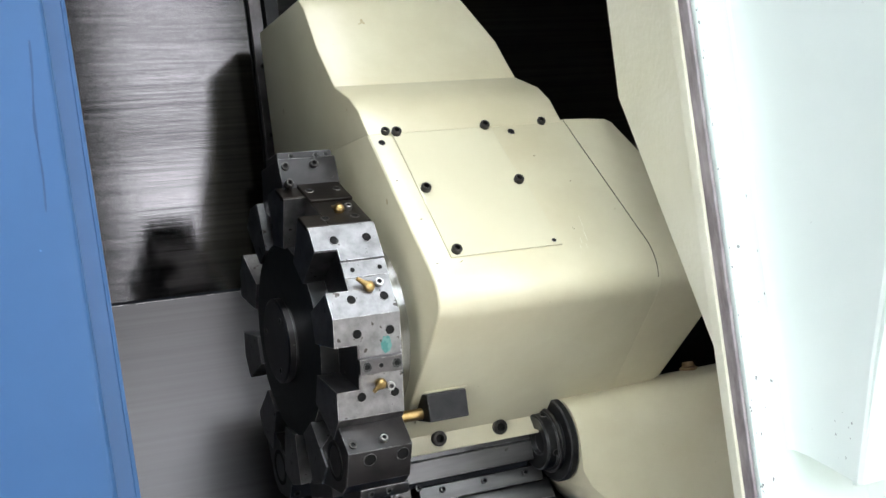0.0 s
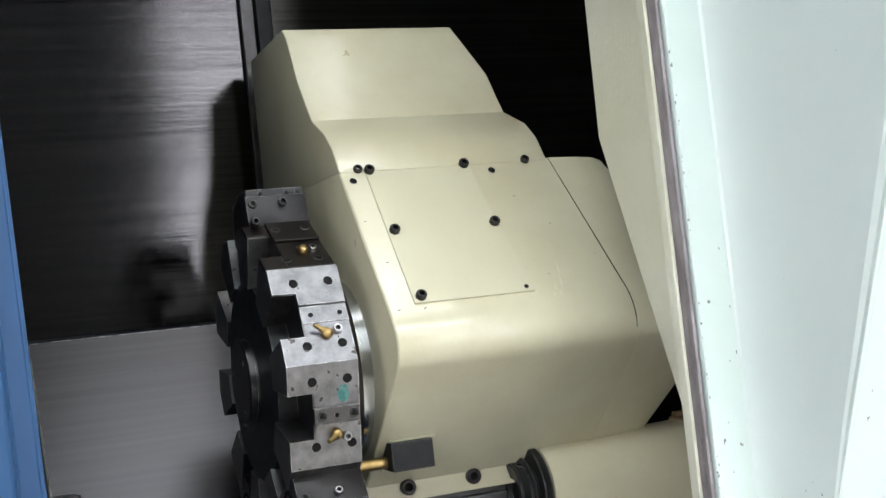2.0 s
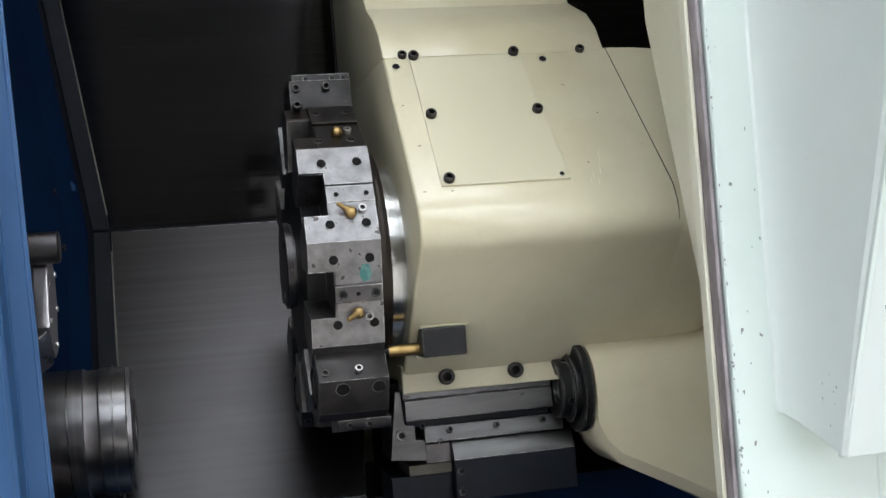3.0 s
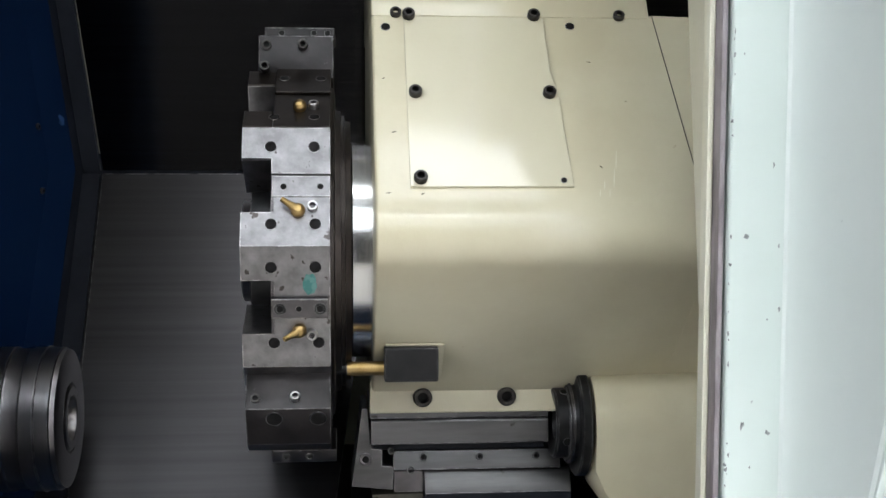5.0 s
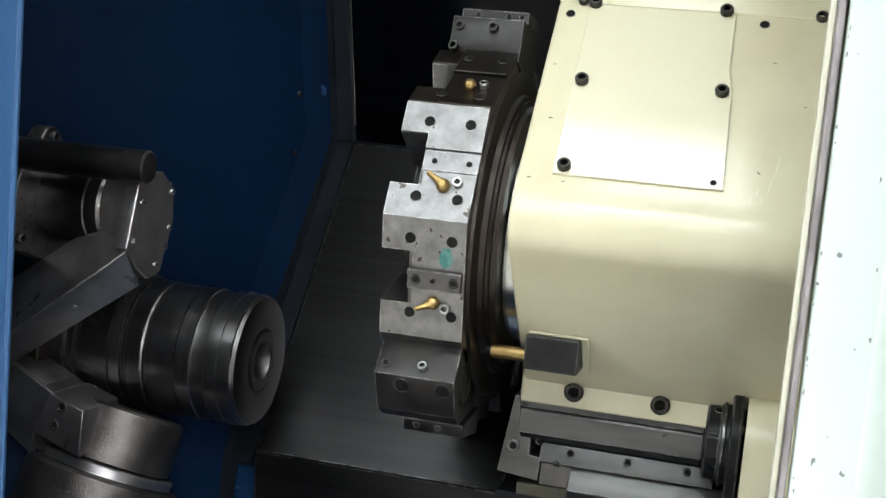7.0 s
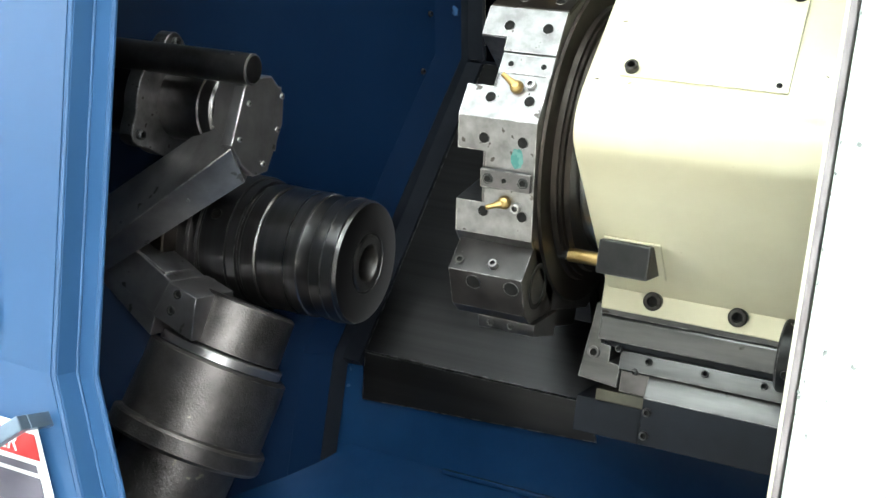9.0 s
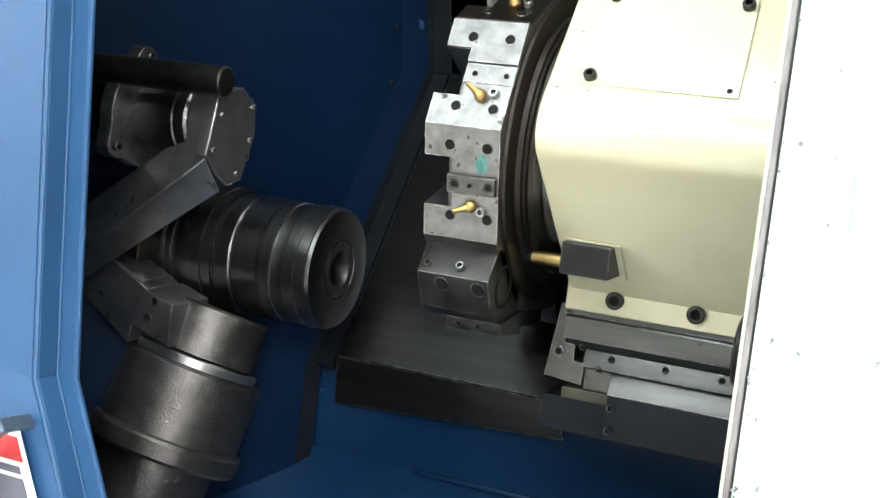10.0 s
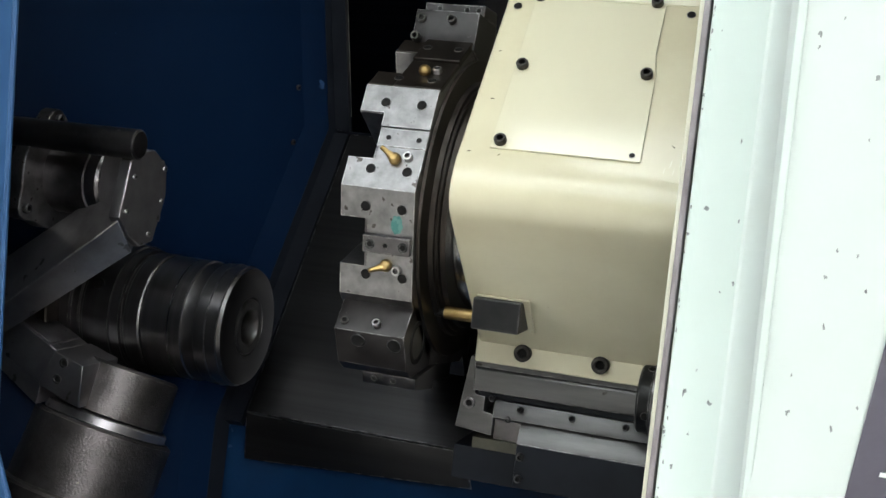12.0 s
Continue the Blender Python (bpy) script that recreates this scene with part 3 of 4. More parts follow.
for p, q in ((rail[0], rail[1]), (rail[-1], rail[-2])):
    d = (q - p).normalized() * 0.006
    side = d.cross(LF).normalized() * 0.0065
    near = [p - side - LF * 0.006, p + side - LF * 0.006, p + side + d - LF * 0.006, p - side + d - LF * 0.006]
    part("foot", block(near, [v - LF * 0.026 for v in near], 0.001), HANDLE, handle)
mark = thing("white_emblem", (-0.37, FY - 0.036, 0.98), "white rounded emblem stroke painted on the blue cover", "emblem")
for zc, r0, r1, a0, a1 in ((1.021, 0.009, 0.0195, -40, 120), (0.990, 0.011, 0.0245, -120, 60)):
    pts = [(-0.3745 + r1 * math.cos(radians(a)), zc + r1 * math.sin(radians(a))) for a in range(a0, a1 + 1, 10)]
    pts += [(-0.3745 + r0 * math.cos(radians(a)), zc + r0 * math.sin(radians(a))) for a in range(a1, a0 - 1, -10)]
    part("stroke", prism(pts, FY - 0.0342, FY - 0.0320, "y"), LABEL_W, mark)

# ---- pale sliding door ----
DX, DY = 0.328, -0.415
door = thing("sliding_door", (DX, DY, 0.6), "pale green-white sliding machine door with chipped paint, open", "door")
door_face = part("face", box(DX + 0.008, 0.47, DY, DY + 0.02, 0.55, 2.1, 0.002), WHITE, door)
part("front_edge", box(DX + 0.0015, DX + 0.006, DY + 0.003, DY + 0.019, 0.55, 2.1, 0.0015), WORN, door, "worn edge with paint rubbed off")
part("inner_edge", box(DX - 0.003, DX + 0.0010, DY + 0.0165, DY + 0.03, 0.55, 2.1, 0.001), CREAM_ROUGH, door)
bm = prism([(-0.396, 0.55), (-0.385, 1.11), (-0.231, 1.397), (-0.25, 2.1), (-0.396, 2.1)], DX - 0.002, DX + 0.002)
for v in bm.verts:
    v.co.x += 0.19 * (v.co.y + 0.396)
part("guard_flange", bm, CREAM_ROUGH, door, "inner flange in rough textured cream paint")


def brow(z):
    """How far the box section of the door stands out at height z."""
    return -0.478 - 0.40 * (min(z, 1.40) - 0.978)


def brow_x(z):
    """Where the front edge of the box section runs."""
    return 0.401 + 0.006 * (min(z, 1.60) - 0.974)


BROW_N = Vector((0, -1, -0.40)).normalized()
bm = bmesh.new()
rows = []
for z in (0.990, 1.1, 1.25, 1.40, 2.1):
    deep = DY - 0.0005 - brow(z)
    ys = [(0.374 + 0.024 * f ** 0.5, DY - 0.0005 - deep * f) for f in (0, 0.01, 0.03, 0.07, 0.14, 0.25, 0.4, 0.6, 0.8, 0.95)]
    ys += [(brow_x(z) - 0.0012, brow(z) + 0.0015), (brow_x(z), brow(z)), (0.76, brow(z)), (0.76, DY - 0.0005)]
    rows.append([bm.verts.new((x, y, z + ((y + 0.455) * 0.5 if z < 1 else 0))) for x, y in ys])
for p, q in zip(rows, rows[1:]):
    for k in range(len(p)):
        bm.faces.new((p[k], p[(k + 1) % len(p)], q[(k + 1) % len(p)], q[k]))
bm.faces.new(rows[0])
bm.faces.new(rows[-1][::-1])
bmesh.ops.recalc_face_normals(bm, faces=bm.faces)
box_section = part("box_section", bm, WHITE_BOX, door)


bm = bmesh.new()
rows = []
for z in (0.975, 1.1, 1.25, 1.40, 2.1):
    x, y = brow_x(z), brow(z)
    rows.append([bm.verts.new(p) for p in ((x - 0.0022, y + 0.006, z), (x - 0.0022, y - 0.0022, z), (x + 0.0028, y - 0.0022, z), (x + 0.0028, y + 0.006, z))])
for p, q in zip(rows, rows[1:]):
    for k in range(4):
        bm.faces.new((p[k], p[(k + 1) % 4], q[(k + 1) % 4], q[k]))
bm.faces.new(rows[0])
bm.faces.new(rows[-1][::-1])
bmesh.ops.recalc_face_normals(bm, faces=bm.faces)
part("edge_bead", bevel(bm, 0.0009), WHITE, box_section, "greenish bead along the front edge")


def chip(place, normal, size, seed, where=None):
    """A small flake of missing paint."""
    rng = random.Random(seed)
    bm = bmesh.new()
    vs = []
    slim = rng.uniform(0.3, 0.8)
    for k in range(9):
        a = 2 * math.pi * k / 9
        r = size * rng.uniform(0.2, 1.0)
        vs.append(bm.verts.new((0.0003, r * math.cos(a) * slim, r * math.sin(a))))
    bm.faces.new(vs)
    return part("paint_chip", moved(bm, facing(place, normal)), CHIP, where or door_face, smooth=False)


for n, (x, z, size) in enumerate(((0.348, 1.214, 0.0035), (0.348, 1.084, 0.0052), (0.366, 1.079, 0.003), (0.366, 1.262, 0.003), (0.371, 1.208, 0.0026),
                                  (0.372, 1.164, 0.002), (0.378, 1.132, 0.003), (0.344, 1.336, 0.002), (0.376, 1.056, 0.0028), (0.354, 1.055, 0.002),
                                  (0.364, 1.157, 0.0015), (0.345, 1.03, 0.003), (0.352, 0.985, 0.004), (0.36, 0.94, 0.003), (0.343, 0.96, 0.003))):
    chip((x, DY, z), (0, -1, 0), size, n)
rng = random.Random(5)
for n in range(46):
    z = rng.choice((rng.uniform(0.85, 1.06), rng.uniform(1.28, 1.46), rng.uniform(0.85, 1.46)))
    chip((DX + 0.0085 + abs(rng.gauss(0, 0.0014)), DY, z), (0, -1, 0), rng.uniform(0.001, 0.0032), 100 + n)
for n in range(26):
    z = rng.uniform(1.0, 1.38)
    chip((brow_x(z) + rng.uniform(0.005, 0.09), brow(z), z), BROW_N, rng.uniform(0.001, 0.0035), 200 + n, box_section)
for n in range(14):
    y = rng.uniform(-0.49, -0.45)
    chip((0.3925, y, rng.uniform(1.0, 1.05)), (-1, -0.1, 0), rng.uniform(0.0008, 0.0024), 300 + n, box_section)

for n in range(40):
    z = 0.985 + 0.12 * abs(rng.gauss(0, 0.5))
    chip((brow_x(z) + 0.001 + abs(rng.gauss(0, 0.0012)), brow(z), z), BROW_N, rng.uniform(0.0012, 0.003), 400 + n, box_section)

cp = thing("control_panel", (0.6, -0.5, 1.0), "dark grey-violet machine control panel with a pale outline", "control panel")
part("panel_plate", slab([Vector((x, brow(z), z)) + BROW_N * 0.003 for x, z in ((0.455, 1.01), (0.755, 1.01), (0.755, 1.39), (0.490, 1.39))], 0.003, BROW_N), PANEL, cp)
part("outline", slab([Vector((x, brow(z), z)) + BROW_N * 0.0042 for x, z in ((0.476, 1.072), (0.755, 1.072), (0.755, 1.0745), (0.4766, 1.0745))], 0.001, BROW_N), LABEL_W, cp)
for ob in (door, cp):
    shifted(ob, -0.024, 0, 0.012)
single("operator_front", box(0.446, 1.22, DY + 0.003, DY + 0.03, 0.55, 2.1, 0.003), WHITE, "pale green-white fixed front sheet of the machine", "machine wall")

# ---- spindle nose ----
SY, SZ = -0.009, 1.020
sp = thing("spindle_nose", (-0.3, SY, SZ), "turned steel collet spindle nose with polished bands", "spindle")
at_spindle = Matrix.Translation((0, SY, SZ))


def ring(name, profile, mat, parent, m, label="", seg=64):
    return part(name, moved(turned(profile, seg), m), mat, parent, label, True, 22)


ring("face_ring", [(-0.231, 0.034), (-0.2295, 0.035), (-0.2295, 0.062), (-0.2310, 0.0675), (-0.235, 0.0685), (-0.235, 0.03)], NOSE_STEEL, sp, at_spindle)
ring("bore_ring", [(-0.262, 0.0), (-0.262, 0.018), (-0.236, 0.0195), (-0.229, 0.0215), (-0.228, 0.023), (-0.228, 0.0305), (-0.2295, 0.0322), (-0.2325, 0.0325), (-0.2325, 0.034)], BORE, sp, at_spindle, "collet bore with a bright rim")
ring("front_band", [(-0.2352, 0.0683), (-0.2362, 0.0698), (-0.249, 0.0700), (-0.2496, 0.0712), (-0.2504, 0.0712), (-0.2510, 0.0700), (-0.263, 0.0700), (-0.2645, 0.069)], TURNED, sp, at_spindle)
ring("groove", [(-0.2643, 0.069), (-0.265, 0.0685), (-0.278, 0.0685), (-0.2795, 0.069)], NOSE_STEEL, sp, at_spindle)
ring("middle_band", [(-0.2793, 0.069), (-0.2805, 0.0705), (-0.329, 0.0705), (-0.331, 0.069)], TURNED, sp, at_spindle)
ring("rear_band", [(-0.3308, 0.067), (-0.332, 0.0705), (-0.334, 0.0715), (-0.351, 0.0715), (-0.353, 0.0698), (-0.3565, 0.0698), (-0.3575, 0.0735), (-0.368, 0.0745)], NOSE_STEEL, sp, at_spindle)
ring("flange", [(-0.3678, 0.075), (-0.369, 0.077), (-0.402, 0.0775), (-0.4035, 0.076), (-0.406, 0.076), (-0.4075, 0.0785), (-0.416, 0.079), (-0.4165, 0.084), (-0.47, 0.084)], NOSE_STEEL, sp, at_spindle)
for k in range(6):
    a = radians(153 + 60 * k)
    d = Vector((0, math.cos(a), math.sin(a)))
    hole(Vector((-0.388, SY, SZ)) + d * 0.0772, d, sp, 0.0072)

rear_flange = ring("rear_flange", [(-0.428, 0.07), (-0.428, 0.106), (-0.430, 0.108), (-0.47, 0.108)], OILY_DIM, sp, at_spindle, "brown oil-stained rear flange")
for k in range(8):
    a = radians(22 + 45 * k)
    screw((-0.428, SY + 0.095 * math.cos(a), SZ + 0.095 * math.sin(a)), (1, 0, 0), rear_flange, 0.006, 0.005, BLACK)

shifted(sp, 0.015, 0, 0)

# ---- tailstock ----
TY, TZ = -0.080, 1.024
ts = thing("tailstock", (0.4, TY, 0.87), "cream painted tailstock with a black quill flange", "tailstock")
at_tail = Matrix.Translation((-0.003, TY, TZ))
quill = ring("quill", [(0.272, 0), (0.272, 0.014), (0.2665, 0.016), (0.2630, 0.028), (0.2625, 0.0315), (0.2645, 0.0335), (0.275, 0.0335), (0.2755, 0.0365), (0.284, 0.0370)], BLACK, ts, at_tail, "black quill nut with notches")
quill_flange = ring("quill_flange", [(0.2838, 0.03), (0.2838, 0.0495), (0.2852, 0.051), (0.2925, 0.051), (0.294, 0.0495), (0.294, 0.03)], BLACK, ts, at_tail, "black ring flange with screws")
ring("bright_ring", [(0.2768, 0.037), (0.2775, 0.039), (0.2795, 0.039), (0.280, 0.037)], DARK_STEEL, ts, at_tail)
for k in range(6):
    a = radians(30 + 60 * k)
    screw(Vector((0.2838, TY + 0.0455 * math.cos(a), TZ + 0.0455 * math.sin(a))), (-1, 0, 0), quill_flange, 0.0035, 0.0025)
for k in range(4):
    a = radians(20 + 90 * k)
    hole(Vector((0.270, TY + 0.0333 * math.cos(a), TZ + 0.0333 * math.sin(a))), (0, math.cos(a), math.sin(a)), quill, 0.0045, "spanner_hole")
bm = bmesh.new()
secs = []
for x, s, drop in ((0.294, 1.0, 0.0), (0.303, 1.01, 0.020), (0.318, 1.02, 0.036), (0.40, 1.05, 0.077), (0.47, 1.08, 0.115), (0.60, 1.12, 0.13), (0.9, 1.15, 0.14)):
    pts = [Vector((x, TY + 0.0495 * s * math.cos(radians(a)), TZ + 0.0495 * s * math.sin(radians(a)))) for a in range(180, -1, -8)]
    pts += [Vector((x, TY + 0.0495 * s, TZ - 0.040 * s - drop)), Vector((x, TY + 0.040 * s, TZ - 0.049 * s - drop)), Vector((x, TY - 0.036 * s, TZ - 0.049 * s - drop)), Vector((x, TY - 0.0475 * s, TZ - 0.036 * s - drop))]
    secs.append([bm.verts.new(p) for p in pts])
for p, q in zip(secs, secs[1:]):
    for k in range(len(p)):
        bm.faces.new((p[k], p[(k + 1) % len(p)], q[(k + 1) % len(p)], q[k]))
bm.faces.new(secs[0])
bm.faces.new(secs[-1][::-1])
bmesh.ops.recalc_face_normals(bm, faces=bm.faces)
part("body", bm, CREAM, ts, "", True, 35)
ring("oil_cap", [(0, 0.011), (0.004, 0.012), (0.006, 0.008), (0.011, 0.007), (0.012, 0)], RUST, ts, facing((0.495, TY, TZ + 0.052), (0, 0, 1)), "rusty brown oil cap", 20)
ring("clamp_knob", [(0, 0.020), (0.006, 0.020), (0.008, 0.014), (0.022, 0.013), (0.024, 0)], BLACK, ts, facing((0.545, TY - 0.049, TZ - 0.062), (-0.3, -1, 0.2)), "black clamp knob", 24)

shifted(ts, -0.009, 0, 0)

# ---- carriage with its cream cover ----
cc = thing("carriage_cover", (0.08, 0.0, 1.04), "cream painted turret carriage cover with oil stains", "machine cover")
NOSE = []
for n in range(13):
    f = n / 12
    NOSE.append(((1 - f) ** 2 * -0.2207 + 2 * f * (1 - f) * -0.2464 + f * f * -0.222, (1 - f) ** 2 * 1.245 + 2 * f * (1 - f) * 1.2087 + f * f * 1.186))
PROFILE = [(0.20, 1.4075), (-0.098, 1.4075)] + NOSE + [(-0.073, 1.052), (-0.070, 1.045), (0.20, 1.045)]
shell = bevel(prism(PROFILE, 0.079, 0.345), 0.004, 3, 50)
for v in shell.verts:
    if v.co.x > 0.2:
        v.co.x += 0.022 * max(0.0, min(1.0, (1.418 - v.co.z) / 0.2))
part("shell", shell, CREAM, cc)


def end_bulge():
    """The rounded end of the cover, widest at mid height."""
    bm = bmesh.new()
    rows = []
    for x, inset, swell in ((0.3355, -0.0005, 0.0), (0.372, 0.002, 0.5), (0.398, 0.007, 0.85), (0.411, 0.017, 1.0), (0.417, 0.032, 1.0), (0.419, 0.055, 0.9)):
        ring_ = []
        for y, z in PROFILE:
            near = 0.022 * max(0.0, min(1.0, (1.418 - z) / 0.2))
            wide = 0.058 * (max(0.0, (1.4075 - z) / 0.2) if z > 1.2075 else 1.0 - 0.75 * (1.2075 - z) / 0.1625)
            ring_.append(bm.verts.new((x + near * (1 - swell) + wide * swell, y + (0.05 - y) * inset * 2.2, z + (1.23 - z) * inset * 2.2)))
        rows.append(ring_)
    for p, q in zip(rows, rows[1:]):
        for k in range(len(p)):
            bm.faces.new((p[k], p[(k + 1) % len(p)], q[(k + 1) % len(p)], q[k]))
    bm.faces.new(rows[0])
    bm.faces.new(rows[-1][::-1])
    bmesh.ops.recalc_face_normals(bm, faces=bm.faces)
    return bm


part("end_cover", end_bulge(), CREAM, cc, "cream end cover butted on with a seam")
bm = bmesh.new()
edge_rows = []
for n, (y, z) in enumerate([(-0.0985, 1.407)] + NOSE[:9]):
    x = 0.3362 + 0.0165 * min(1.0, (1.418 - z) / 0.175)
    w = 0.00028 if n < 7 else 0.0002
    edge_rows.append([bm.verts.new((x - w, y - 0.0007, z + 0.0005)), bm.verts.new((x + w, y - 0.0007, z + 0.0005)), bm.verts.new((x + w, y + 0.002, z)), bm.verts.new((x - w, y + 0.002, z))])
for p, q in zip(edge_rows, edge_rows[1:]):
    for k in range(4):
        bm.faces.new((p[k], p[(k + 1) % 4], q[(k + 1) % 4], q[k]))
bm.faces.new(edge_rows[0])
bm.faces.new(edge_rows[-1][::-1])
bmesh.ops.recalc_face_normals(bm, faces=bm.faces)
part("seam_filler", bm, OILY_DIM, cc, "dark dirt-filled seam")
bottom_flange = part("bottom_flange", box(0.077, 0.336, -0.077, -0.05, 1.034, 1.066, 0.002), CREAM, cc)
CAP = [(-0.1012, 1.4042), (-0.080, 1.436), (-0.056, 1.456), (-0.014, 1.478), (0.030, 1.535), (0.06, 1.593), (0.075, 1.608), (0.25, 1.608), (0.25, 1.4042)]
bm = prism(CAP, 0.079, 0.335)
for v in bm.verts:
    if v.co.x > 0.2 and v.co.z > 1.46:
        v.co.x = 0.328 if v.co.z < 1.55 else 0.306
part("top_cap", bevel(bm, 0.0022, 3, 25), CREAM, cc, "upper cowl stepping back over the slide")
PN = Vector((0, -0.1625, 0.1227)).normalized()


def on_slope(x, s, out=0.0):
    """A point on the sloping face of the cover, s from its foot to its top."""
    a, b = Vector((x, -0.2207, 1.245)), Vector((x, -0.098, 1.4075))
    return a + (b - a) * s + PN * out


bm = slab([on_slope(0.108, 0.045, 0.0025), on_slope(0.2445, 0.045, 0.0025), on_slope(0.2405, 0.54, 0.0025), on_slope(0.2360, 0.66, 0.0025), on_slope(0.2350, 0.97, 0.0025), on_slope(0.108, 0.97, 0.0025)], 0.0024, PN)
plate = part("access_plate", bevel(bm, 0.0006), CREAM_PLATE, cc, "flat cream access plate held by screws")
for x, f in ((0.1155, 0.53), (0.2325, 0.53), (0.1168, 0.082), (0.1125, 0.972), (0.2265, 0.975)):
    screw(on_slope(x, f, 0.0025), PN, plate, 0.0058, 0.006)
for x, f in ((0.101, 0.995), (0.306, 0.99)):
    screw(on_slope(x, f, 0.0), PN, cc, 0.0052, 0.005)
for x, f in ((0.0915, 0.915), (0.2595, 0.93)):
    hole(on_slope(x, f, 0.0), PN, cc, 0.0045)
hole(on_slope(0.2362, 0.075, 0.0024), PN, cc, 0.0028)
for x in (0.1275, 0.2075, 0.2875):
    screw((x, -0.077, 1.050), (0, -1, 0), bottom_flange, 0.0090, 0.006, BOLT, "flange_screw")
    
rng = random.Random(23)


def scuff(place, along, normal, length, wide, mat, name):
    """A thin uneven rub mark lying on the paint."""
    n, u = Vector(normal).normalized(), Vector(along).normalized()
    v = n.cross(u)
    bm = bmesh.new()
    upper, lower = [], []
    for k in range(9):
        f = k / 8
        h = wide * math.sin(math.pi * f) * rng.uniform(0.4, 1.0) + 0.0001
        mid = Vector(place) + u * length * (f - 0.5) + v * rng.uniform(-0.3, 0.3) * wide + n * 0.0004
        upper.append(bm.verts.new(mid + v * h))
        lower.append(bm.verts.new(mid - v * h))
    for k in range(8):
        bm.faces.new((upper[k], upper[k + 1], lower[k + 1], lower[k]))
    bmesh.ops.recalc_face_normals(bm, faces=bm.faces)
    part(name, bm, mat, cc, smooth=False)


UP = Vector((0, 0.1227, 0.1625))
for x, f, length in ((0.2835, 0.19, 0.020), (0.2795, 0.095, 0.020), (0.2740, 0.02, 0.008), (0.2660, 0.02, 0.007), (0.2705, 0.06, 0.010)):
    scuff(on_slope(x, f), UP + Vector((0.03, 0, 0)), PN, length, 0.0004, CREAM_ROUGH, "paint_scratch")
for x, f in ((0.090, 0.02), (0.096, 0.33), (0.270, 0.15), (0.118, 0.015), (0.30, 0.5), (0.272, 0.72), (0.0885, 0.62)):
    scuff(on_slope(x, f), (1, 0, rng.uniform(-1, 1)), PN, rng.uniform(0.002, 0.005), 0.0006, OILY_DIM, "paint_pit")

bk = thing("coolant_block", (0.10, -0.12, 1.087), "black coolant block with a brass feed pipe", "coolant fitting")
part("block", box(0.083, 0.131, -0.150, -0.105, 1.078, 1.109, 0.0018), BLACK, bk)
low_n = Vector((0, -0.134, -0.144)).normalized()
part("pad", bevel(slab([Vector((x, -0.222 + 0.144 * f, 1.186 - 0.134 * f)) + low_n * 0.0012 for x, f in ((0.084, 0.56), (0.137, 0.56), (0.137, 0.83), (0.084, 0.83))], 0.0024, low_n), 0.0008), CREAM, bk)
ring("feed_pipe", [(0.050, 0), (0.050, 0.0065), (0.083, 0.0065)], BRASS, bk, Matrix.Translation((0, -0.128, 1.087)), "brass feed pipe", 24)
ring("pipe_tip", [(0.040, 0), (0.040, 0.005), (0.050, 0.0055), (0.0505, 0)], BLACK, bk, Matrix.Translation((0, -0.128, 1.087)), "", 24)

shifted(bk, 0.006, 0, 0)

# saddle below the cover
sd = thing("saddle", (0.17, -0.03, 0.9), "ground steel cross-slide saddle with gib screws", "saddle")
part("slide_bar", bevel(prism([(-0.0765, 0.9990), (0.02, 0.9990), (0.02, 1.0225), (-0.0740, 1.0225), (-0.0750, 1.0205)], 0.0785, 0.249), 0.0008), WAY_STEEL, sd)
part("slide_top", bevel(prism([(-0.0732, 1.0235), (0.02, 1.0235), (0.02, 1.0335), (-0.0722, 1.0335)], 0.077, 0.249), 0.0006), WAY_STEEL, sd)
part("groove_line", box(0.0785, 0.2488, -0.0705, 0.02, 1.0222, 1.0238, 0), BLACK, sd)
# Dark filler standing in for the shade in the gap above the gib.
part("shadow_groove", box(0.081, 0.247, -0.062, 0.02, 0.9905, 0.9992, 0.0005), BLUEBLACK, sd)
gib = part("gib_strip", bevel(prism([(-0.0695, 0.972), (0.02, 0.972), (0.02, 0.990), (-0.0655, 0.990)], 0.100, 0.262), 0.0008), WAY_STEEL, sd)
for x in (0.1285, 0.183, 0.238):
    screw((x, -0.0665, 0.984), (0, -1, 0.2), gib, 0.0036, 0.005, BLACK, "gib_screw")
screw((0.098, -0.066, 0.9905), (0, -1, 0.3), gib, 0.0036, 0.004, BLACK, "gib_screw")
screw((0.1165, -0.066, 0.9715), (0, -1, 0.2), gib, 0.0036, 0.004, BLACK, "gib_screw")
part("way_slab", bevel(prism([(-0.0755, 0.950), (0.02, 0.950), (0.02, 0.9715), (-0.0635, 0.9715)], 0.130, 0.272), 0.0008), WAY_STEEL, sd)
slab_front = part("slab_front", box(0.1305, 0.272, -0.0752, 0.02, 0.905, 0.9497, 0.0008), BLUEBLACK, sd)
side_rail = part("rail", bevel(prism([(0.060, 0.956), (0.100, 0.952), (0.101, 0.975), (0.0895, 0.976), (0.0895, 0.992), (0.079, 0.993), (0.0755, 1.032), (0.070, 1.032)], -0.066, 0.0, "y"), 0.0008), WAY_STEEL, sd)
screw((0.0735, -0.066, 0.983), (0, -1, 0), side_rail, 0.0062, 0.003, DARK_STEEL, "rail_screw")
part("pocket", box(0.101, 0.1295, -0.060, 0.0, 0.948, 0.969, 0.0005), DARK_STEEL, sd)
part("wiper_plate", box(0.080, 0.1295, -0.064, 0.0, 0.936, 0.9475, 0.0008), POCKET, sd, "worn olive wiper plate")
part("under_apron", box(0.060, 0.1295, -0.060, 0.02, 0.900, 0.9355, 0.0008), BLUEBLACK, sd)
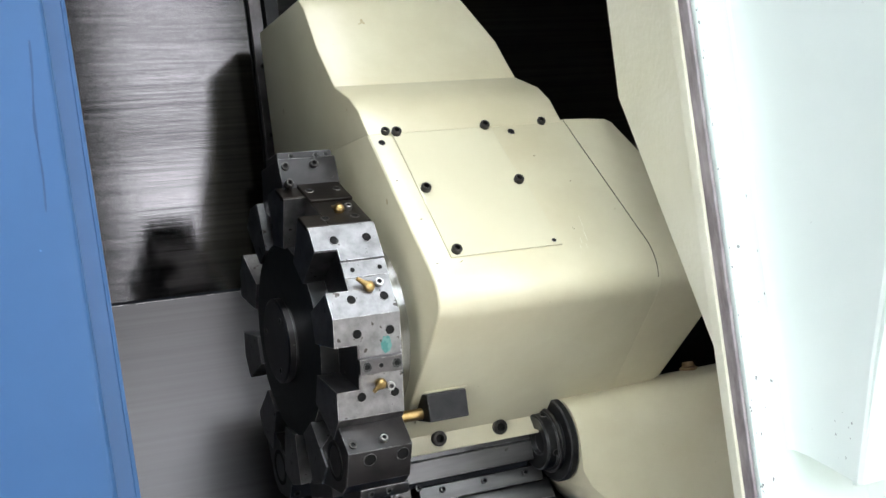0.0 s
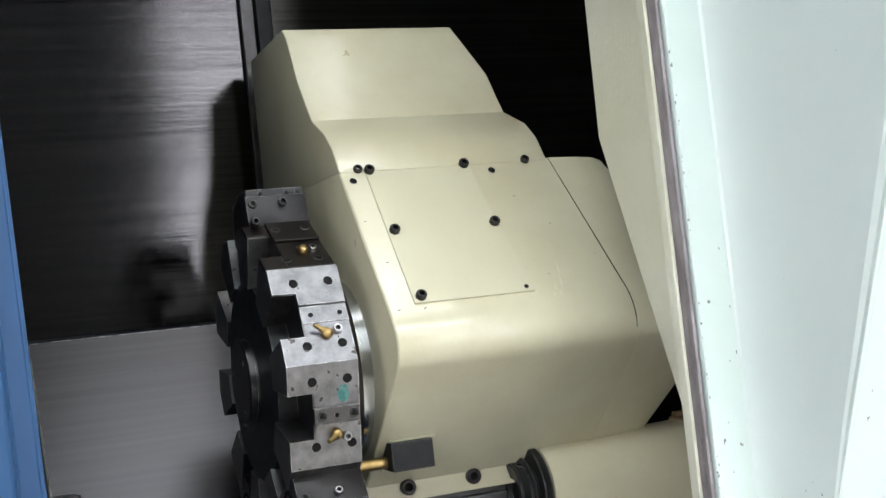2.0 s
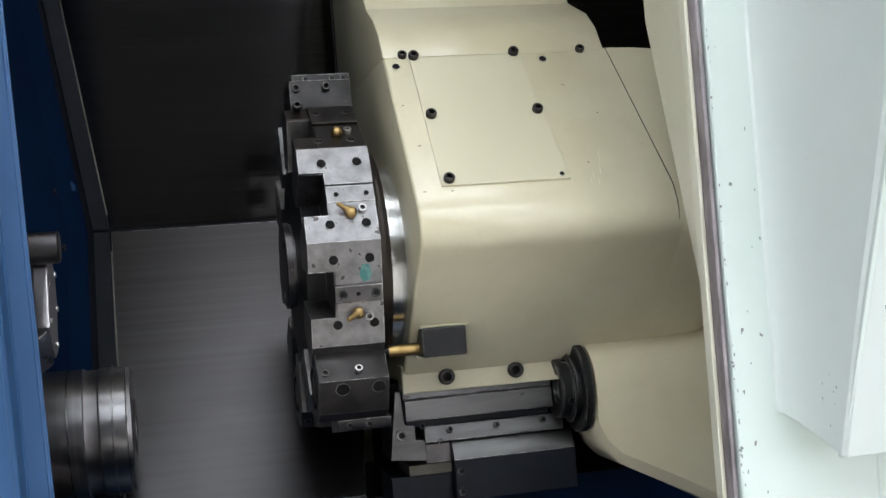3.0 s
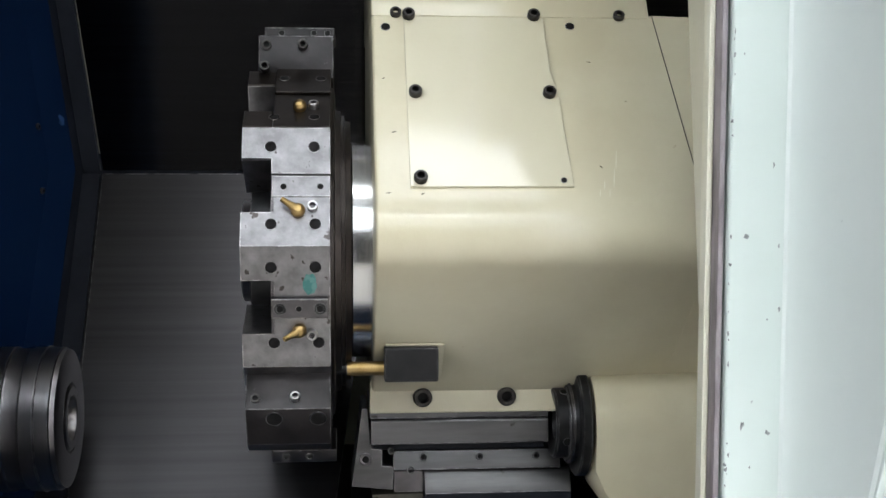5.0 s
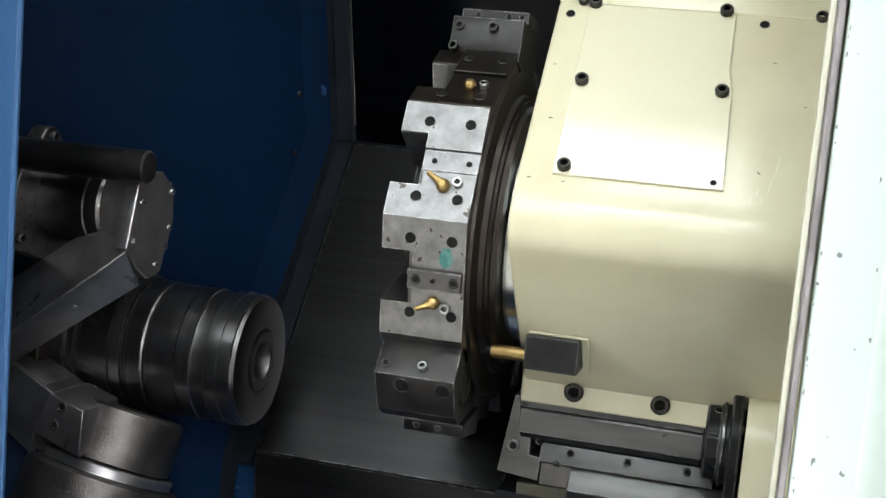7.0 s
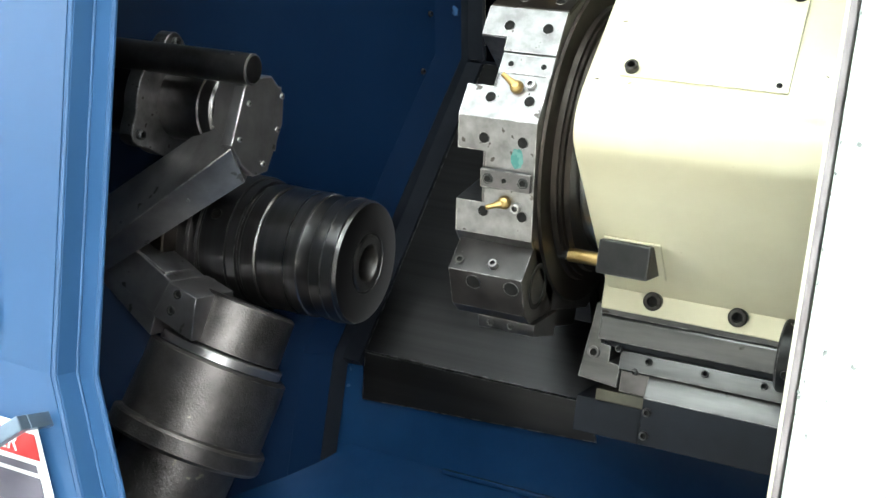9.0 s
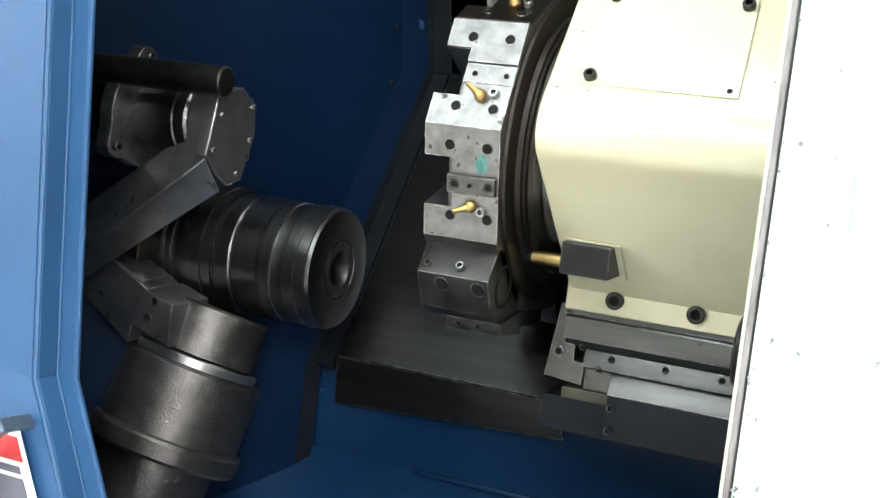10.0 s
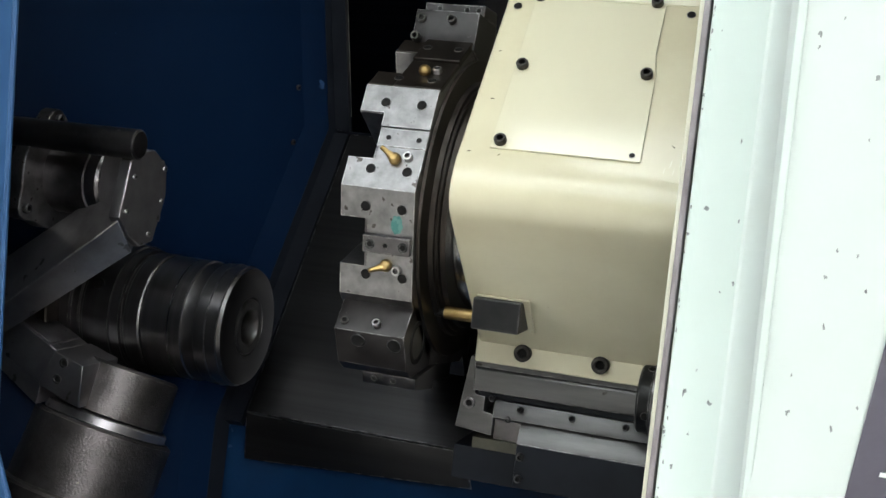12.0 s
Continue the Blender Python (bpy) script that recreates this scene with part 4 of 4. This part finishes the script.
for z in (0.938, 0.915):
    screw((0.136, -0.0752, z), (0, -1, 0), slab_front, 0.0042, 0.004, BLACK, "apron_screw")

shifted(sd, 0, 0, 0.005)

# ---- turret ----
R, CY, CZ = 0.1716, -0.046, 1.187
X0, XN, X1 = -0.0365, -0.0118, 0.0370
tu = thing("turret", (0, CY, CZ), "ten-station steel tool turret with slotted rim", "turret")
at_turret = Matrix.Translation((0, CY, CZ))


def polar(r, deg):
    return (CY - r * math.cos(radians(deg)), CZ + r * math.sin(radians(deg)))


def corner(k):
    return 6 + 36 * k


def on_face(k, f, out=0.0):
    """A point (y, z) on the face between the corners k and k + 1, f from the first to the second."""
    a, b = Vector(polar(R, corner(k))), Vector(polar(R, corner(k + 1)))
    n = face_normal(k)
    return a + (b - a) * f + Vector((n.y, n.z)) * out


def face_normal(k):
    n = Vector(polar(1, corner(k) + 18)) - Vector((CY, CZ))
    return Vector((0, n.x, n.y)).normalized()


def open_prism(poly, a, b, shut):
    """A prism left open at the end that butts against its neighbour."""
    bm = prism(poly, a, b)
    bmesh.ops.delete(bm, geom=[f for f in bm.faces if all(abs(v.co.x - shut) < 1e-6 for v in f.verts)], context="FACES_ONLY")
    return bm


part("body", open_prism([polar(R, corner(k)) for k in range(10)], XN, X1, XN), STEEL, tu, "", True, 14)
for k in range(10):
    poly = [on_face(k - 1, 0.72), polar(R, corner(k)), on_face(k, 0.28), polar(0.108, corner(k) + 9), polar(0.108, corner(k) - 9)]
    part("tooth", open_prism([tuple(p) for p in poly], X0, XN, XN), STEEL, tu, "", True, 14)
    gap = [on_face(k, 0.279), on_face(k, 0.721), polar(0.10, corner(k + 1) - 7), polar(0.10, corner(k) + 7)]
    part("slot_back", prism([tuple(p) for p in gap], XN, XN + 0.003), DARK_STEEL, tu)
ring("slot_floor", [(XN - 0.0004, 0.0), (XN - 0.0004, 0.110), (X0 + 0.004, 0.109), (X0 + 0.001, 0.060), (X0 + 0.001, 0.04)], BLACK, tu, at_turret)
boss = ring("boss", [(X0 - 0.010, 0.0), (X0 - 0.010, 0.045), (X0 - 0.0085, 0.048), (X0 - 0.002, 0.048), (X0 - 0.001, 0.046), (X0 + 0.003, 0.046), (X0 + 0.003, 0.03)], DARK_STEEL, tu, at_turret, "round centre boss with a polished rim")
for a in (40, 160, 280):
    hole((X0 - 0.010, *polar(0.034, a)), (-1, 0, 0), boss, 0.0035)
ring("rear_disc", [(X1 + 0.0002, 0.02), (X1 + 0.0002, 0.156), (X1 + 0.003, 0.155), (X1 + 0.004, 0.146), (X1 + 0.004, 0.05)], OILY_DIM, tu, at_turret)
ring("rear_ring", [(X1 + 0.004, 0.134), (X1 + 0.009, 0.133), (X1 + 0.0095, 0.129), (X1 + 0.0125, 0.129), (X1 + 0.013, 0.124), (X1 + 0.018, 0.123), (X1 + 0.0185, 0.05)], OILY_DIM, tu, at_turret, "brown oil-stained stepped ring")
ring("hub", [(X1 + 0.0183, 0.1005), (X1 + 0.0195, 0.102), (X1 + 0.045, 0.102), (X1 + 0.046, 0.05)], POLISHED, tu, at_turret, "polished hub")


def plate_on(name, k, f0, f1, x0, x1, out, mat, back=0.004, w=0.0007):
    a, b = on_face(k, f0, -back), on_face(k, f1, -back)
    c, d = on_face(k, f1, out), on_face(k, f0, out)
    return part(name, bevel(prism([tuple(a), tuple(b), tuple(c), tuple(d)], x0, x1), w, 1), mat, tu)


def at_face(k, f, x, out=0.0):
    p = on_face(k, f, out)
    return (x, p.x, p.y)


def nozzle(k, f, x, aim, lock, out=0.0):
    """A brass ball nozzle with its spout aimed along a direction, and the screw that locks it."""
    n = face_normal(k)
    c = Vector(at_face(k, f, x, out))
    ball = moved(turned([(0.0, 0.0052), (0.0015, 0.0058), (0.004, 0.0060), (0.0065, 0.0052), (0.0085, 0.003), (0.0092, 0)], 24), facing(c, n))
    spout = moved(turned([(0.0, 0.0042), (0.006, 0.0034), (0.009, 0.0026), (0.0165, 0.0022), (0.0168, 0.0013), (0.0145, 0.0)], 16), facing(c + n * 0.0042, aim))
    part("nozzle", joined(ball, spout), BRASS, tu, "brass ball coolant nozzle")
    lx, lf = lock
    screw(at_face(k, f + lf, x + lx, out), n, tu, 0.0046, 0.0055, CHROME)


def pair(k, f, r=0.0055, xs=(-0.0115, 0.0248), out=0.0):
    for x in xs:
        hole(at_face(k, f, x, out), face_normal(k), tu, r)


def smudge(k, f, x, out, size, seed, mat, label):
    """A flat uneven stain on a face."""
    bm = bmesh.new()
    bmesh.ops.create_circle(bm, cap_ends=True, segments=22, radius=size)
    for v in bm.verts:
        v.co *= 1 + 0.45 * noise.noise(v.co * 260 + Vector((seed, 1, 3)))
        v.co.y *= 1.5
    return part("ink_mark", moved(bm, facing(at_face(k, f, x, out), face_normal(k)) @ pose(0, 0, 0, 90, 0, 90)), mat, tu, label)


# the face that looks forward and up: clamp wedge above, nozzle below
outline = ((X0, 0.725), (XN, 0.725), (XN, 0.595), (X1 + 0.0005, 0.595), (X1 + 0.0005, 0.995), (X0, 0.995))
part("clamp_wedge", block([at_face(0, f, x, 0.0024) for x, f in outline], [at_face(0, f, x, -0.002) for x, f in outline], 0.0006), STEEL, tu)
pair(0, 0.825, 0.0055, (-0.0125, 0.0238), 0.0024)
plate_on("seat_strip", 0, 0.405, 0.588, XN, X1 + 0.0008, 0.0008, STEEL)
pair(0, 0.49, 0.0030, (-0.0015, 0.0290), 0.0008)
nozzle(0, 0.285, 0.0108, (-0.80, -0.12, 0.55), (0.0118, 0.035))
pair(0, 0.18)
# the face that looks forward and down
pair(-1, 0.83)
clamp_bar = plate_on("clamp_bar", -1, 0.425, 0.585, -0.0120, 0.0355, 0.0055, DARK_STEEL)
for x in (-0.0045, 0.0285):
    screw(at_face(-1, 0.505, x, 0.0055), face_normal(-1), clamp_bar, 0.0052, 0.0008, BLACK)
hole(at_face(-1, 0.505, 0.011, 0.0055), face_normal(-1), clamp_bar, 0.0028)
nozzle(-1, 0.315, 0.0112, (-0.74, -0.60, -0.32), (0.0105, -0.035))
pair(-1, 0.205, 0.0055, (-0.0100, 0.0270))
smudge(-1, 0.695, 0.0205, 0.0004, 0.0058, 7, TEAL, "smudge of teal marker ink")
# upper faces, covered in brown that stands in for the dark they reflect
plate_on("clamp_wedge", 1, 0.565, 0.995, XN, X1 + 0.0005, 0.0035, OILY_DIM)
plate_on("dark_reflection_plate", 1, 0.02, 0.56, XN + 0.0003, X1 + 0.0003, 0.0009, OILY_DIM)
plate_on("dark_reflection_plate", 1, 0.01, 0.27, X0 - 0.0003, XN, 0.0009, OILY_DIM)
plate_on("dark_reflection_plate", 1, 0.73, 0.99, X0 - 0.0003, XN - 0.0002, 0.0009, OILY_DIM)
nozzle(1, 0.30, 0.0108, (-0.1, 0.95, 0.15), (0.0118, 0.035), 0.0009)
pair(1, 0.16, 0.005, (-0.0105, 0.0235), 0.0009)
pair(1, 0.80, 0.005, (-0.004, 0.0285), 0.0035)
# the tool block standing on the top station
TB = [(-0.0865, 1.349), (-0.0780, 1.388), (-0.012, 1.384), (-0.002, 1.340), (-0.03, 1.325)]
tool_block = part("tool_block", bevel(prism(TB, -0.0285, 0.0395), 0.0010), HOLDER, tu, "grey steel tool block with clamping screws")
TBN = Vector((0, -0.977, 0.213))
for x, z, h in ((-0.0214, 1.379, 0.003), (0.0117, 1.379, 0.006), (-0.0225, 1.3575, 0.011)):
    screw((x, -0.0780 - (1.388 - z) * 0.218, z), TBN, tool_block, 0.0048, h, BOLT)
lid = part("top_clamp", bevel(prism([(-0.066, 1.385), (-0.064, 1.397), (-0.020, 1.395), (-0.018, 1.382)], -0.024, 0.041), 0.0008, 1), HOLDER, tool_block)
for x in (-0.008, 0.0215, 0.034):
    hole((x, -0.0647, 1.3915), (0, -0.99, 0.16), lid, 0.003)


def holder(k):
    """A bar holder block on a station: a sloping top with two set screws, a front with two sockets, and its foot."""
    turn = Matrix.Translation((0, CY, CZ)) @ Matrix.Rotation(radians(36 * (k + 2)), 4, "X").inverted() @ Matrix.Translation((0, -CY, -CZ))

    def at(y, z, x=0.0):
        return turn @ Vector((x, y, z))

    def quad(pts, x0, x1, w=0.0010):
        return bevel(prism([(at(y, z).y, at(y, z).z) for y, z in pts], x0, x1), w, 2)

    top, front, low = (-0.1840, 1.0985), (-0.2060, 1.0675), (-0.1885, 1.0335)
    body = part("tool_holder", quad([top, front, low, (-0.172, 1.0245), (-0.1158, 1.0302), (-0.125, 1.07)], X0 + 0.0022, X1), HOLDER, tu, "dark steel bar holder block")
    tn = turn.to_3x3() @ Vector((0, -0.815, 0.58))
    fn = turn.to_3x3() @ Vector((0, -0.890, -0.456))
    for x, h, mat in ((-0.0262, 0.0015, BOLT), (0.0072, 0.006, CHROME)):
        screw(at(-0.2005, 1.0757, x), tn, body, 0.0042, h, mat)
    for x in (-0.0103, 0.0264):
        hole(at(-0.2014, 1.0585, x), fn, body, 0.0075, "socket")
    foot = part("holder_foot", quad([(-0.172, 1.0243), (-0.168, 1.0125), (-0.1138, 1.0058), (-0.1120, 1.0300)], -0.014, X1 + 0.0045), DARK_STEEL, tu)
    for x in (-0.002, 0.018):
        screw(at(-0.1698, 1.018, x), turn.to_3x3() @ Vector((0, -0.95, -0.32)), foot, 0.0035, 0.001, BLACK)
    for x, d in ((X1, 1), (X0 + 0.0022, -1)):
        p = at(-0.1640, 1.0585)
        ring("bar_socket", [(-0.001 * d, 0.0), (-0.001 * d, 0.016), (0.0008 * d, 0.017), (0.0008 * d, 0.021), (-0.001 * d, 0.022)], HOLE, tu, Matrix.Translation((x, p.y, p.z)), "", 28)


holder(-2)
plate_on("tool_block", -3, 0.20, 0.90, -0.024, 0.034, 0.018, DARK_STEEL, w=0.0012)
holder(-4)

shifted(tu, 0.005, 0, 0)

# ---- tool setter arm beside the spindle ----
arm = thing("tool_setter", (-0.42, -0.18, 0.9), "dark steel swing arm with housing beside the spindle", "swing arm")


def rod_between(a, b, profile, mat, name, label="", seg=32):
    a, b = Vector(a), Vector(b)
    return ring(name, profile, mat, arm, facing(a, b - a), label, seg)


RT = Vector((-0.272, -0.215, 1.212))
PV = Vector((0, -0.172, 1.168))
rod_between(RT, RT + Vector((-0.26, 0, 0.0)), [(0, 0), (0, 0.0135), (0.0015, 0.0155), (0.29, 0.0155), (0.29, 0)], DARK_STEEL, "rod", "dark steel rod with a bright rim")
rod_between(PV + Vector((-0.333, 0.015, 0)), PV + Vector((-0.47, 0.015, 0)), [(0, 0), (0, 0.036), (0.003, 0.038), (0.016, 0.038), (0.017, 0.040), (0.075, 0.040), (0.076, 0.042), (0.082, 0.043), (0.21, 0.043), (0.21, 0)], DARK_STEEL, "pivot_drum")
lobes = []
for a in range(0, 360, 6):
    r = 0.058 + 0.014 * max(0.0, math.cos(radians(3 * (a - 85)))) ** 3
    lobes.append((PV.y - r * math.cos(radians(a)), PV.z + r * math.sin(radians(a))))
mounting = part("mounting_flange", bevel(prism(lobes, -0.415, -0.398), 0.0015), STEEL, arm, "three-eared steel mounting flange")
for a in (85, 205, 325):
    screw((-0.398, PV.y - 0.061 * math.cos(radians(a)), PV.z + 0.061 * math.sin(radians(a))), (1, 0, 0), mounting, 0.0055, 0.005, BLACK)
end_cap = prism([(-0.206, 1.194), (-0.198, 1.202), (-0.162, 1.207), (-0.136, 1.190), (-0.133, 1.158), (-0.153, 1.109), (-0.178, 1.104), (-0.200, 1.116), (-0.2205, 1.136)], -0.300, -0.286)
end_plate = part("end_plate", bevel(end_cap, 0.0016), ARM, arm, "end plate held by small bright screws")
for y, z in ((-0.198, 1.178), (-0.208, 1.142), (-0.140, 1.187), (-0.142, 1.152), (-0.163, 1.117)):
    screw((-0.286, y, z), (1, 0, 0), end_plate, 0.003, 0.002, CHROME)


part("upper_arm", block([(-0.328, -0.180, 1.162), (-0.289, -0.218, 1.133), (-0.287, -0.190, 1.099), (-0.317, -0.135, 1.112)],
                        [(-0.522, -0.180, 1.020), (-0.487, -0.218, 0.974), (-0.500, -0.190, 0.946), (-0.525, -0.135, 0.969)]), ARM, arm, "machined grey steel arm with a sharp ridge")
part("shoulder", block([(-0.329, -0.190, 1.198), (-0.2865, -0.200, 1.200), (-0.2865, -0.14, 1.196), (-0.32, -0.14, 1.196)],
                       [(-0.346, -0.182, 1.155), (-0.2865, -0.219, 1.135), (-0.2865, -0.14, 1.13), (-0.33, -0.14, 1.13)], 0.001), ARM, arm)
part("lower_arm", bevel(prism([(-0.53, 1.045), (-0.425, 1.001), (-0.381, 0.978), (-0.399, 0.938), (-0.459, 0.968), (-0.54, 1.005)], -0.172, -0.112, "y"), 0.0015), ARM, arm)
part("elbow", bevel(prism([(-0.422, 1.001), (-0.471, 1.022), (-0.473, 0.96), (-0.404, 0.914), (-0.39, 0.986)], -0.1705, -0.118, "y"), 0.0015), ARM, arm, "elbow where the two arms meet")
clamp = part("clamp_block", bevel(prism([(-0.381, 0.9785), (-0.344, 0.967), (-0.346, 0.920), (-0.3995, 0.939)], -0.176, -0.108, "y"), 0.0012), ARM, arm)

for p in ((-0.368, -0.176, 0.967), (-0.375, -0.176, 0.948)):
    screw(p, (0, -1, 0), clamp, 0.0052, 0.0015, BLACK)
screw((-0.344, -0.2045, 1.073), (0.1, -0.75, -0.65), arm, 0.0022, 0.0012, CHROME)
AX = Vector((-0.026, -0.05, -0.155)).normalized()
HB = Vector((-0.346, -0.083, 0.952))
m = facing(HB, AX)
ring("collar", [(0, 0), (0, 0.058), (0.003, 0.062), (0.056, 0.064), (0.058, 0.060), (0.060, 0)], CAST, arm, m)
ring("bright_band", [(0.059, 0), (0.059, 0.069), (0.0605, 0.0705), (0.069, 0.0705), (0.0695, 0)], ARM, arm, m, "polished band")
ring("housing", [(0.070, 0), (0.070, 0.076), (0.073, 0.080), (0.150, 0.0815), (0.152, 0.087), (0.155, 0.089), (0.172, 0.089), (0.176, 0.086), (0.178, 0.066), (0.34, 0.062), (0.34, 0)], CAST, arm, m, "oily cast cylindrical housing")
shifted(arm, 0.007, 0.025, 0.008)
